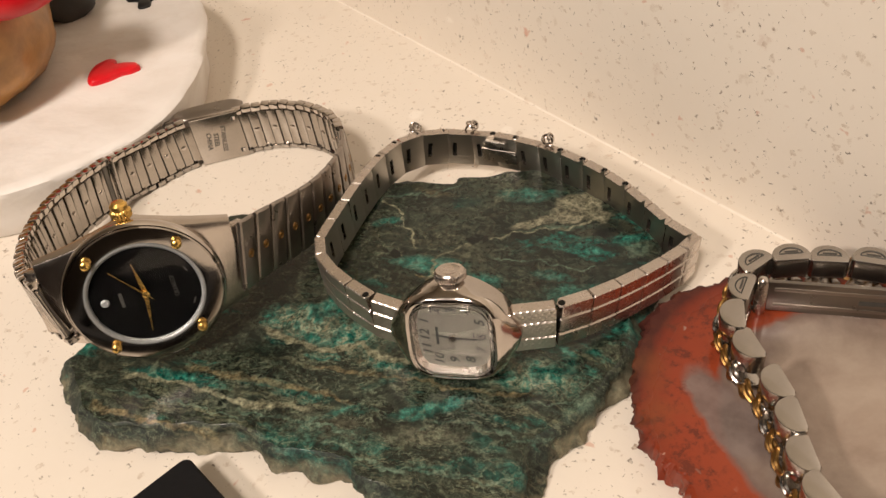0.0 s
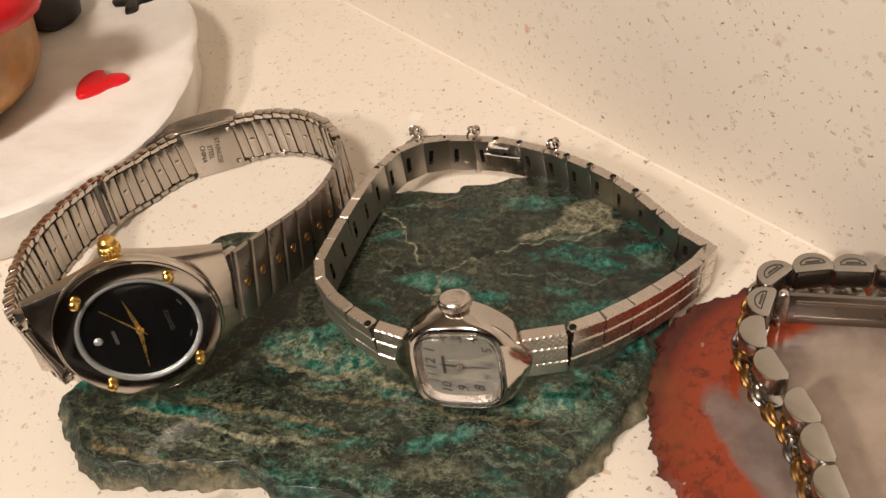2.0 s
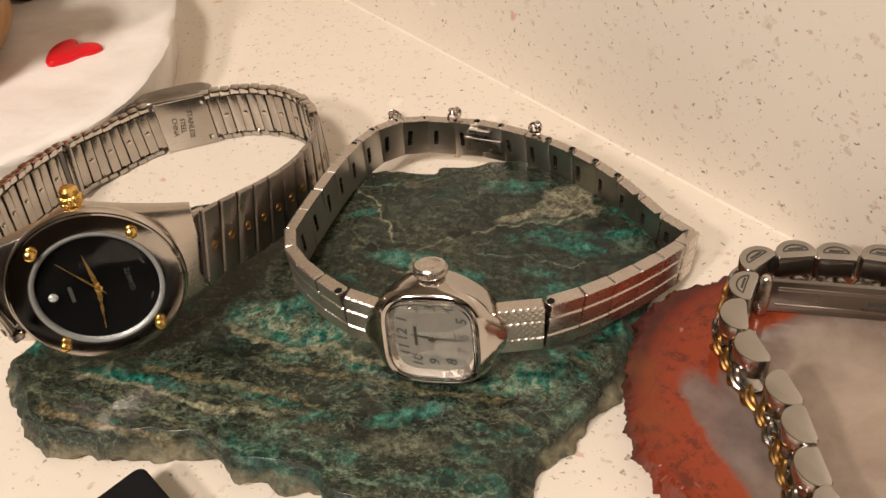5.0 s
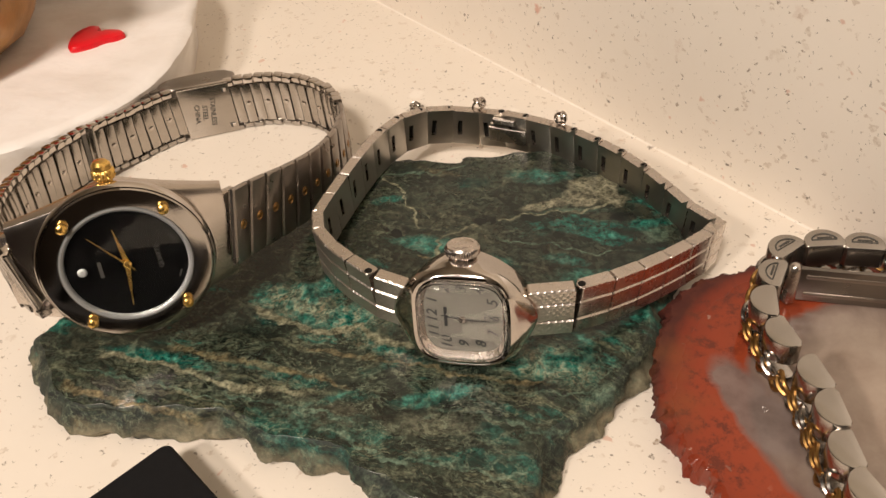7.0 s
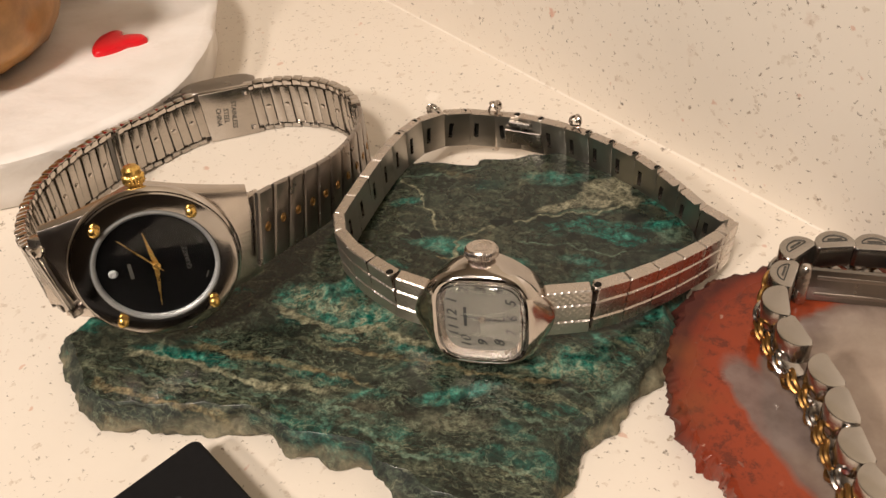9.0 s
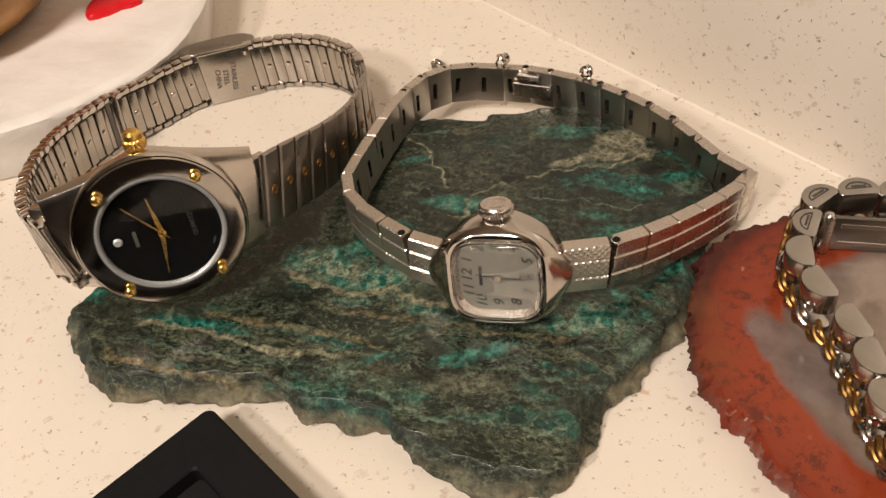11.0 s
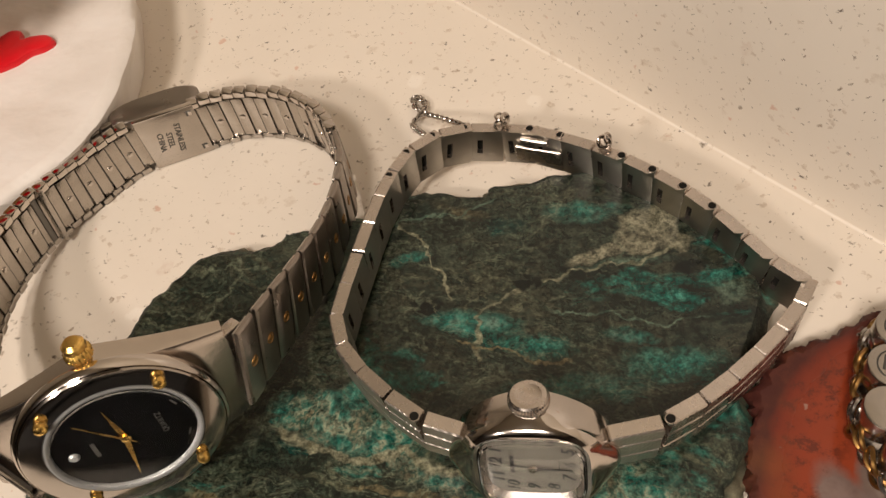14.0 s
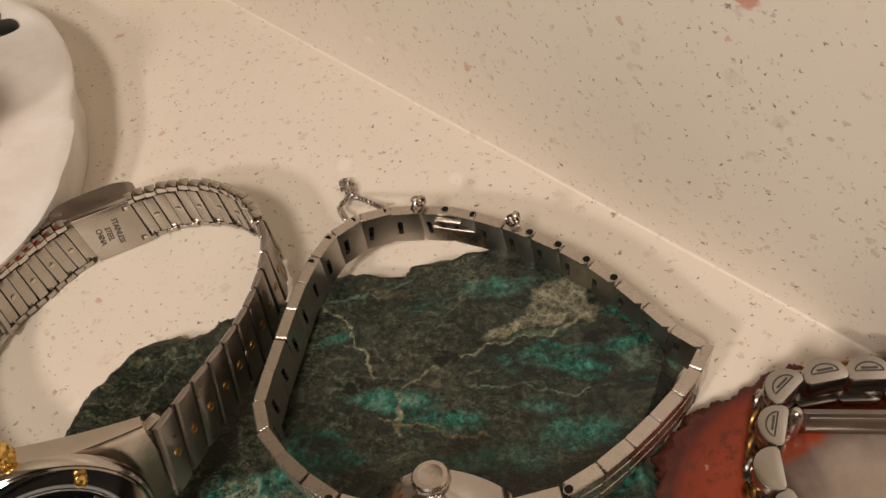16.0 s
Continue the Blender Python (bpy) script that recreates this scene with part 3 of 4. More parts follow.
def slab(outline, per, levels, rough, grain, seed, swell=0.0):
    """A broken slab: rings (height, inset, roughness share) from the bottom up over a splined outline, with an even top sheet."""
    pts = spline([Vector((*p, 0)) for p in outline], per)
    n = len(pts)
    area = sum(pts[i].x * pts[(i + 1) % n].y - pts[(i + 1) % n].x * pts[i].y for i in range(n))
    turn = 1 if area > 0 else -1
    norms = []
    for i in range(n):
        d = (pts[(i + 5) % n] - pts[i - 5]).normalized()
        norms.append(Vector((d.y, -d.x, 0)) * turn)
    bm = bmesh.new()
    rings = []
    for z, inset, share in levels:
        ring = []
        for p, nn in zip(pts, norms):
            q = p * grain + Vector((seed, 0, z * grain * 1.6))
            j = noise.fractal(q, 0.9, 2.1, 5) * rough * share
            ring.append(bm.verts.new(Vector((p.x, p.y, z)) + nn * (j - inset)))
        rings.append(ring)
    for a, b in zip(rings, rings[1:]):
        for i in range(n):
            k = (i + 1) % n
            bm.faces.new((a[i], a[k], b[k], b[i]))
    top = levels[-1][0]
    rim = [v.co.xy for v in rings[-1]]
    lo = Vector((min(p.x for p in rim), min(p.y for p in rim)))
    hi = Vector((max(p.x for p in rim), max(p.y for p in rim)))
    grid = [Vector((x + (2.0 if r % 2 else 0.0), y)) for r, y in enumerate(np.arange(lo.y, hi.y, 4.0)) for x in np.arange(lo.x, hi.x, 4.0)]
    verts, edges, faces, *_ = delaunay_2d_cdt(rim + grid, [(i, (i + 1) % n) for i in range(n)], [], 1, 0.001)
    sheet = bmesh.new()
    made = [sheet.verts.new((v.x, v.y, top)) for v in verts]
    for f in faces:
        sheet.faces.new([made[i] for i in f])
    return bm, sheet


def lettering(body, size, m, depth=0.02, bold=0.0, slant=0.0):
    """Letters as a bmesh in millimetres, centred on the frame m."""
    cu = bpy.data.curves.new("lettering", "FONT")
    cu.body, cu.size, cu.extrude = body, size, depth
    cu.offset, cu.shear = bold, slant
    cu.align_x, cu.align_y, cu.resolution_u = "CENTER", "CENTER", 3
    ob = new("lettering", cu)
    me = bpy.data.meshes.new_from_object(ob.evaluated_get(bpy.context.evaluated_depsgraph_get()))
    bpy.data.objects.remove(ob)
    bm = bmesh.new()
    bm.from_mesh(me)
    bpy.data.meshes.remove(me)
    bm.transform(m)
    return bm


# ---------------------------------------------------------------- the setting
ROOM = axes((0, 0, 0), (0.938, -1.062, 0), (1.062, 0.938, 0))
WALL = 139.5
COVE = 0.45


def room_box(name, lo, hi, material, label, category, bevel=0.0):
    c = [(a + b) / 2 for a, b in zip(lo, hi)]
    bm = box(ROOM @ Matrix.Translation(c), *[b - a for a, b in zip(lo, hi)], bevel, 3 if bevel else 1)
    return tagged(make(name, bm, material, smooth=bool(bevel)), label, category, kind="structure")


# unseen front edge set close, so the bezel reflects the dark beyond it
room_box("counter", (-900, -26, -30), (900, WALL + 4, 0), COUNTER, "cream speckled solid-surface counter top", "counter", 2.0)
room_box("backsplash", (-900, WALL, -30), (900, WALL + 18, 102), COUNTER, "cream speckled solid-surface backsplash behind the counter", "backsplash", 2.0)
bm = bmesh.new()
curve = [i * math.pi / 32 for i in range(17)]
prof = [(WALL + 0.4, -0.5)] + [(WALL - COVE + COVE * math.sin(a), COVE - COVE * math.cos(a) + 0.03) for a in curve] + [(WALL + 0.4, COVE)]
ends = [[bm.verts.new(ROOM @ Vector((e, y, z))) for y, z in prof] for e in (-899, 899)]
for i in range(len(prof)):
    j = (i + 1) % len(prof)
    bm.faces.new((ends[0][i], ends[0][j], ends[1][j], ends[1][i]))
bm.faces.new(ends[0]), bm.faces.new(ends[1][::-1])
tagged(make("trim", bm, COUNTER), "coved cream joint between counter and backsplash", "trim", kind="structure")
# unseen room shell, added for bounce; its dark sides darken the steel's reflections
room_box("wall_back", (-1500, WALL + 18, -900), (1500, WALL + 120, 1700), WALLPAINT, "unseen plain cream wall added to close the room", "wall")
room_box("wall_front", (-1500, -2700, -900), (1500, -2600, 1700), DARKWALL, "unseen dark brown wall added to darken the steel's reflections", "wall")
room_box("wall_left", (-1600, -2700, -900), (-1500, WALL + 120, 1700), WALLPAINT, "unseen plain cream wall added to close the room", "wall")
room_box("wall_right", (1500, -2700, -900), (1600, WALL + 120, 1700), DARKWALL, "unseen dark brown wall added to darken the steel's reflections", "wall")
room_box("ceiling", (-1600, -2700, 1700), (1600, WALL + 120, 1780), WALLPAINT, "unseen plain cream ceiling added to close the room", "ceiling")
room_box("floor", (-1600, -2700, -960), (1600, WALL + 120, -900), FLOORMAT, "unseen dark brown floor added for reflections", "floor")
room_box("cabinet_front", (-880, -16, -890), (880, WALL, -31), FLOORMAT, "unseen plain brown cabinet body added under the counter", "cabinet")


# ---------------------------------------------------------------- green stone slab and agate slice
STONE = [(-69, 106), (-64, 98), (-57, 90.5), (-41, 88.5), (-31, 88), (-24, 84), (-13, 81), (-8, 76), (3, 70), (10, 68.5), (15, 70), (19, 76),
         (22, 83), (28, 88), (34, 94), (38, 100), (40, 109), (43, 116), (47.5, 125), (45, 132), (39.4, 140.4), (29.6, 149.4), (20.5, 153.8), (7, 153),
         (4, 151.2), (-7, 153.5), (-16, 150.5), (-25, 149.5), (-30, 149.5), (-31.5, 147.5), (-37, 146.5), (-44, 146.5), (-49, 142.5), (-53, 138),
         (-57, 131), (-62, 120), (-66, 112)]
stone = slab(STONE, 10, [(0.0, 1.2, 1.0), (0.8, 0.2, 1.3), (2.0, 0.2, 1.5), (3.4, 0.8, 1.3), (4.8, 1.5, 1.0), (5.7, 2.0, 0.8), (6.0, 2.5, 0.7)], 1.5, 0.16, 3.0)
slab_thing = thing("stone_slab", (0, 110, 0), "polished dark green and teal mineral slab with tan veins and broken edges", "mineral slab")
part("broken_edge", stone[0], ORE, slab_thing, "rough broken rim with tan rind", angle=40)
part("polished_face", stone[1], ORE, slab_thing, smooth=False)
AGATE_EDGE = [(58, 118.5), (51, 116), (45, 114), (40, 108), (37, 101), (36.5, 95), (36.5, 90), (37, 84), (39, 80), (41, 76.5), (43, 71), (47, 63),
              (55, 55), (68, 50), (84, 52), (97, 62), (106, 76), (107, 92), (100, 105), (88, 113), (78, 117), (72, 118.8), (66, 120), (61, 120)]
ag = slab(AGATE_EDGE, 18, [(0.0, 0.8, 1.0), (0.7, 0.0, 1.4), (2.4, -0.2, 1.7), (4.0, 0.1, 1.4), (4.7, 0.5, 1.0), (5.0, 1.0, 1.0)], 0.95, 0.5, 9.0)
slice_thing = thing("agate_slice", (73, 86, 0), "polished agate slice with brick-red rim and cloudy pale centre", "agate slice")
part("crust", ag[0], AGATE, slice_thing, "rough dark red crust", angle=40)
part("polished_face", ag[1], AGATE, slice_thing, smooth=False)


# ---------------------------------------------------------------- dainty silver-tone watch
def band_points(ctrl, count):
    """Even stations along a control polyline of (x, y, top, height)."""
    pts = spline([Vector(c) for c in ctrl], 24, closed=False)
    run = [0.0]
    for a, b in zip(pts, pts[1:]):
        run.append(run[-1] + (b.xy - a.xy).length)
    out = []
    for i in range(count + 1):
        s = run[-1] * i / count
        k = max(j for j in range(len(run)) if run[j] <= s + 1e-9)
        k = min(k, len(pts) - 2)
        f = (s - run[k]) / max(run[k + 1] - run[k], 1e-9)
        out.append(pts[k].lerp(pts[k + 1], f))
    return out


def band_frame(a, b, inner):
    """Frame of a link from station a to b: x along it, y up its height, z towards the outside of the loop."""
    pa, pb = Vector((a.x, a.y, a.z - a.w / 2)), Vector((b.x, b.y, b.z - b.w / 2))
    c = (pa + pb) / 2
    u = pb - pa
    m = axes(c, u, (0, 0, 1))
    if m.to_3x3().col[2].dot(c - inner) < 0:
        m = axes(c, -u, (0, 0, 1))
    return m, u.length, (a.w + b.w) / 2


LC = Vector((7.6, 99.5, 15.3))
LU = Vector((0.985, -0.16, 0.03)).normalized()
LN = (Vector((-0.16, -0.987, 0)).normalized() * math.cos(radians(16)) + Vector((0, 0, 1)) * math.sin(radians(16))).normalized()
LV = LN.cross(LU).normalized()
LM = axes(LC, LU, LV)
lady = thing("wristwatch", (7, 100, 6), "small silver-tone wristwatch with cushion case and link bracelet", "wristwatch", "watches on the counter")


def cushion(a, p=3.6):
    return 1.0 / (abs(math.cos(a)) ** p + abs(math.sin(a)) ** p) ** (1 / p)


def tonneau(a):
    return cushion(a, 3.0) * (1.0 + 0.10 * math.cos(a) ** 2)


part("case", loft(LM, [(7.5, 6.5, 2.2, -5.0), (9.6, 8.2, 1.8, -4.5), (10.9, 9.3, 1.66, -3.6), (11.2, 9.6, 1.62, -1.6), (11.2, 9.6, 1.62, 0.0), (10.8, 9.3, 1.75, 0.5), (9.7, 8.7, 2.5, 1.2), (8.6, 8.3, 3.0, 1.9), (7.9, 7.8, 3.4, 2.4), (7.5, 7.3, 3.8, 2.6), (7.0, 6.8, 4.0, 2.5), (6.85, 6.65, 4.0, 1.0)]), POLISHED, lady, "polished cushion-shaped case")
part("dial", turned(LM, [(0, 1.12), (6.75, 1.12), (6.75, 1.05), (0, 1.05)], 64, lambda a: cushion(a, 4.0)), SILVERDIAL, lady, "silvered white dial")
# added ring that imitates the bright reflection along the crystal's lower edge
part("glint_rim", turned(LM, [(6.75, 2.3), (6.0, 1.2), (6.1, 1.15), (6.8, 1.2), (6.75, 2.3)], 64, lambda a: cushion(a, 4.0)), SATIN, lady, "sloping rim round the dial, added for the crystal's bright reflection band")
crystal = part("crystal", turned(LM, [(6.85, 2.3), (6.75, 3.0), (6.2, 3.55), (4.6, 4.0), (2.5, 4.2), (0, 4.25), (0, 3.95), (2.5, 3.9), (4.5, 3.7), (6.0, 3.3), (6.45, 2.9), (6.55, 2.3), (6.85, 2.3)], 64, lambda a: cushion(a, 4.0)), CRYSTAL, lady, "domed clear crystal")
crystal.visible_shadow = False
TM = LM @ Matrix(((0, -1, 0, 0), (1, 0, 0, 0), (0, 0, 1, 0), (0, 0, 0, 1)))
for h in range(1, 13):
    a = radians(90 - 30 * h)
    s = cushion(a, 4.0) * 4.75
    part("numeral", lettering(str(h), 2.3, TM @ Matrix.Translation((s * math.cos(a), s * math.sin(a), 1.16)), 0.02, 0.035, 0.25), INK, lady)
part("dial_print", add_box(box(TM @ Matrix.Translation((0, 2.7, 1.16)), 3.4, 0.5, 0.03), TM @ Matrix.Translation((0, -3.4, 1.16)), 1.6, 0.25, 0.03), INK, lady, "small dark line of print")


def hand(m, angle, length, width, z, tail=0.12):
    f = m @ Matrix.Translation((0, 0, z)) @ pose(0, 0, 0, 0, 0, 90 - angle)
    bm = bmesh.new()
    top = [bm.verts.new(f @ Vector(p)) for p in ((-tail * length, 0, 0.05), (0, -width / 2, 0.05), (length, -0.05, 0.05), (length, 0.05, 0.05), (0, width / 2, 0.05))]
    low = [bm.verts.new(f @ Vector(p)) for p in ((-tail * length, 0, 0), (0, -width / 2, 0), (length, -0.05, 0), (length, 0.05, 0), (0, width / 2, 0))]
    bm.faces.new(top), bm.faces.new(low[::-1])
    for i in range(5):
        bm.faces.new((top[i], low[i], low[(i + 1) % 5], top[(i + 1) % 5]))
    return bm


part("hour_hand", hand(TM, 8, 3.4, 0.55, 1.6), INK, lady, smooth=False)
part("minute_hand", hand(TM, 181, 5.2, 0.5, 1.75), INK, lady, smooth=False)
part("hand_hub", turned(TM, [(0, 2.0), (0.5, 2.0), (0.6, 1.85), (0.6, 1.5), (0, 1.5)], 24), POLISHED, lady)
CM = axes(LC + LV * 9.2 - LN * 1.1, LU, -LN)
CM = CM if CM.to_3x3().col[2].dot(LV) > 0 else axes(LC + LV * 9.2 - LN * 1.1, -LU, -LN)
lathe_crown = [(0, -0.6), (1.2, -0.6), (1.2, 0.5), (2.3, 0.5), (2.6, 0.8), (2.6, 1.6), (2.45, 1.85)]
part("crown", lathe(turned(CM, lathe_crown, 252, lambda a: 1 + 0.028 * math.cos(42 * a)), CM, [(2.5, 1.8), (2.3, 2.1), (1.7, 2.15), (1.55, 2.05), (0, 2.05)], 48), SATIN, lady, "ridged winding crown")

L_LEFT = [(-1.0, 102.8, 19.0, 9.6), (-8, 106, 19.6, 9.6), (-11, 109.6, 19, 9.4), (-14.3, 113.5, 18.2, 9.2), (-18, 120, 17.2, 9.0), (-18.2, 124, 16.6, 8.8), (-17, 128.6, 16.2, 8.7),
          (-15.2, 134, 16.0, 8.5), (-13.4, 140, 15.4, 8.4), (-11, 147, 14.6, 8.3), (-7, 154.6, 13.8, 8.2), (-2, 158.7, 13, 8.1), (3.8, 160.2, 12, 8.0), (10, 159.6, 11.4, 8)]
L_RIGHT = [(10, 159.6, 11.4, 8), (17, 157.2, 11.8, 8), (20, 154.9, 12.2, 8), (26, 150.6, 12.8, 8), (31, 146.3, 13, 8), (35.3, 142.2, 13, 8), (39.4, 137.4, 12.8, 8), (43.2, 132, 12.2, 8),
           (47, 126.4, 11.4, 8), (50.6, 122.8, 11, 8)]
L_FRONT = [(50.8, 122.2, 11, 8), (49, 119.4, 12, 8), (45, 115.0, 13.6, 8.2), (40, 110.6, 15.2, 8.5), (36, 107.4, 16.4, 8.8), (30, 103.4, 18, 9.2), (24, 100.6, 19.2, 9.5), (17, 99.8, 19.6, 9.6)]
LIN = Vector((14, 128, 10))


def lady_link(m, L, h):
    """One bracelet link: solid rim, notched inside, three raised outer rows."""
    bm = bmesh.new()
    rows = []
    for x, deep, k in ((-0.5 * L + 0.03, 0.01, 0.95), (-0.5 * L + 0.22, 0.01, 1.0), (0.14 * L, 0.01, 1.0), (0.14 * L + 0.02, 0.9, 1.0), (0.30 * L, 0.9, 1.0), (0.30 * L + 0.02, 0.01, 1.0), (0.5 * L - 0.22, 0.01, 1.0), (0.5 * L - 0.03, 0.01, 0.95)):
        prof = [(-0.5, -1.1), (-0.22, -1.1), (-0.22, -1.1 + deep), (0.22, -1.1 + deep), (0.22, -1.1), (0.5, -1.1), (0.5, 0.75), (0.48, 0.95), (0.22, 0.95), (0.19, 0.6), (0.16, 0.95),
                (-0.16, 0.95), (-0.19, 0.6), (-0.22, 0.95), (-0.48, 0.95), (-0.5, 0.75)]
        rows.append([bm.verts.new(m @ Vector((x, y * h * k, z * k))) for y, z in prof])
    n = len(rows[0])
    for a, b in zip(rows, rows[1:]):
        for i in range(n):
            bm.faces.new((a[i], a[(i + 1) % n], b[(i + 1) % n], b[i]))
    bm.faces.new(rows[0]), bm.faces.new(rows[-1][::-1])
    out = m.to_3x3().col[2]
    for f in bm.faces:
        f.normal_update()
        if abs(f.normal.dot(out)) > 0.6 and (f.calc_center_median() - m.translation).dot(out) > 0.3:
            f.material_index = 1
        # inner faces take the steel darkened for the reflected stone
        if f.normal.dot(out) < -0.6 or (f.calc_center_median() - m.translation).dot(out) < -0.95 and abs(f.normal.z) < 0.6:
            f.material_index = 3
        # slot floor, coloured near-black for the shade in the notch
        if -0.4 < (f.calc_center_median() - m.translation).dot(out) < -0.1 and abs(f.normal.dot(out)) > 0.6:
            f.material_index = 2
    return bm


L_END = [(24.2, 100.6, 19.1, 9.5), (17, 99.8, 19.6, 9.6)]
L_FRONT = L_FRONT[:-2] + [(24.6, 100.8, 19.1, 9.5)]
# satin steel darkened to imitate the dark stone reflected inside the loop
INNER = steel("darkened_inner_steel", (0.50, 0.47, 0.42), 0.36, 0.4)


def thorn(root, out, up, along):
    """A curled sliver of metal that stands from a link's rim."""
    bm = bmesh.new()
    path = [root + along * (0.9 * t) + up * (0.2 + 1.9 * t - 0.2 * t * t) + out * (0.25 * t * t) for t in (0, 0.25, 0.5, 0.75, 1.0)]
    rows = []
    for t, p in zip((0, 0.25, 0.5, 0.75, 1.0), path):
        w = 0.85 * (1 - t) ** 1.6 + 0.03
        rows.append([bm.verts.new(p + along * w + out * 0.06), bm.verts.new(p - along * w + out * 0.06), bm.verts.new(p - along * w - out * 0.06), bm.verts.new(p + along * w - out * 0.06)])
    for a, b in zip(rows, rows[1:]):
        for k in range(4):
            bm.faces.new((a[k], a[(k + 1) % 4], b[(k + 1) % 4], b[k]))
    bm.faces.new(rows[0]), bm.faces.new(rows[-1][::-1])
    return bm


for ctrl, count, deco in ((L_LEFT, 14, True), (L_RIGHT, 10, False), (L_FRONT, 6, True), (L_END, 1, True)):
    st = band_points(ctrl, count)
    for i, (a, b) in enumerate(zip(st, st[1:])):
        m, L, h = band_frame(a, b, LIN)
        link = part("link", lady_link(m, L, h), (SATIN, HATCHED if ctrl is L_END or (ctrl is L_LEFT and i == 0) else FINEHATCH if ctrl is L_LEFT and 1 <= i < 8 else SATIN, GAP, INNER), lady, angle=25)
        # hinge hole in the rim: a flat dark disc gives its inner shade
        out = m.to_3x3().col[2]
        run = (b - a).xyz.normalized()
        if (ctrl is L_RIGHT and i < 7 and i != 2) or (i in (0, 9, 10, 11, 12) and ctrl is L_LEFT) or (i == 5 and ctrl is L_FRONT):
            back = 0.9 if ctrl is not L_LEFT or i > 0 else -0.9
            hole = Matrix.Translation(Vector((b.x, b.y, b.z + 0.02)) + out * 0.1 - run * back)
            part("hinge_hole", turned(hole, [(0, 0.015), (0.62, 0.015), (0.66, -0.02), (0.66, -0.3)], 20), GAP, link, "drilled hinge hole, its shade a flat dark disc")
            part("hole_rim", turned(hole, [(0.60, 0.0), (0.64, 0.07), (0.74, 0.07), (0.80, 0.0), (0.80, -0.2)], 20), SATIN, link)
        if ctrl is L_RIGHT and i >= 3:
            part("burr", thorn(Vector((b.x, b.y, b.z - 0.5)) - out * 1.15 - run * 0.6, out, Vector((0, 0, 1)), run), INNER, link, "curled metal burr", smooth=False)
# snap clasp
cm, L, h = band_frame(Vector((13.0, 158.7, 11.0, 4.2)), Vector((19.4, 155.8, 11.4, 4.2)), LIN)
clasp = part("clasp", add_box(box(cm @ Matrix.Translation((0, -1.6, -1.9)), L * 1.15, 3.4, 0.5, 0.12), cm @ Matrix.Translation((0.6, 1.5, -1.6)), L * 0.7, 1.3, 0.9, 0.2), SATIN, lady, "bright folded snap clasp")
# rings and safety chain
def ring(c, r, w, tilt):
    f = pose(c[0], c[1], c[2], *tilt)
    return sweep(bmesh.new(), [f @ Vector((r * math.cos(t), r * math.sin(t), 0)) for t in (2 * math.pi * i / 20 for i in range(20))], w, 6, True)


for c, tl in (((9.6, 159.3, 12.4), (70, 10, 20)), ((10.6, 159.9, 13.0), (30, 60, 0)), ((9.9, 160.3, 13.1), (10, 20, 50)), ((26.0, 151.2, 13.8), (70, 0, -30)), ((26.5, 151.5, 14.2), (20, 60, 0)), ((25.7, 151.0, 14.3), (40, -30, 40))):
    part("chain_ring", ring(c, 0.95, 0.26, tl), POLISHED, lady)
CHAIN = [(3.4, 161.6, 11.0), (1.3, 166.0, 7.5), (-1.1, 170.1, 4.5), (-3.1, 173.1, 2.2), (-4.7, 175.4, 1.2), (-5.9, 177.3, 0.9), (-5.7, 179.4, 0.9), (-4.3, 178.4, 1.0), (-3.7, 175.8, 1.6), (-5.0, 173.4, 2.0), (-6.2, 170.8, 3.0), (-5.4, 166.8, 6.0), (-3.6, 160.5, 11.4)]
cp = spline([Vector(p) for p in CHAIN], 20, closed=False)
run, acc, last = [cp[0]], 0.0, cp[0]
for p in cp[1:]:
    acc += (p - last).length
    last = p
    if acc > 0.88:
        run.append(p)
        acc = 0.0
for i, (a, b) in enumerate(zip(run, run[1:])):
    d = (b - a).normalized()
    m = axes((a + b) / 2, d, Vector((0, 0, 1)) if i % 2 else d.cross(Vector((0, 0, 1))))
    pts = [m @ Vector((0.80 * math.cos(t), 0.52 * math.sin(t), 0)) for t in (2 * math.pi * k / 12 for k in range(12))]
    part("chain_link", sweep(bmesh.new(), pts, 0.19, 6, True), STEELGREY, lady)


def prism(m, outline, z0, z1, bev=0.35):
    bm = bmesh.new()
    cx = sum(p[0] for p in outline) / len(outline)
    cy = sum(p[1] for p in outline) / len(outline)
    rings = []
    for z, k in ((z0, 0.9), (z0 + bev, 1.0), (z1 - bev, 1.0), (z1 - bev * 0.3, 0.96), (z1, 0.88)):
        rings.append([bm.verts.new(m @ Vector((cx + (x - cx) * k, cy + (y - cy) * k, z))) for x, y in outline])
    n = len(outline)
    for a, b in zip(rings, rings[1:]):
        for i in range(n):
            bm.faces.new((a[i], a[(i + 1) % n], b[(i + 1) % n], b[i]))
    bm.faces.new(rings[0][::-1]), bm.faces.new(rings[-1])
    return bm


# ---------------------------------------------------------------- black-dial watch
BN = Vector((0.33, -0.92, 0.20)).normalized()
BV = Vector((0.0, 0.21, 0.977))
BV = (BV - BN * BV.dot(BN)).normalized()
BU = BV.cross(BN)
BC = Vector((-44.5, 105.3, 23.4))
BM = axes(BC, BU, BV)
black = thing("wristwatch", (-45, 108, 6), "steel wristwatch with round black dial, gold pins and flexible steel band", "wristwatch", "watches on the counter")
part("case", turned(BM, [(0, -6.6), (10.5, -6.6), (11.5, -6.2), (11.8, -5.0), (11.8, -2.5), (12.9, -2.4), (13.45, -2.0), (13.6, -1.3), (13.45, -0.6), (13.15, -0.3), (12.95, -0.5), (12.8, -0.75), (0, -0.8)], 96), POLISHED, black, "polished round steel case")
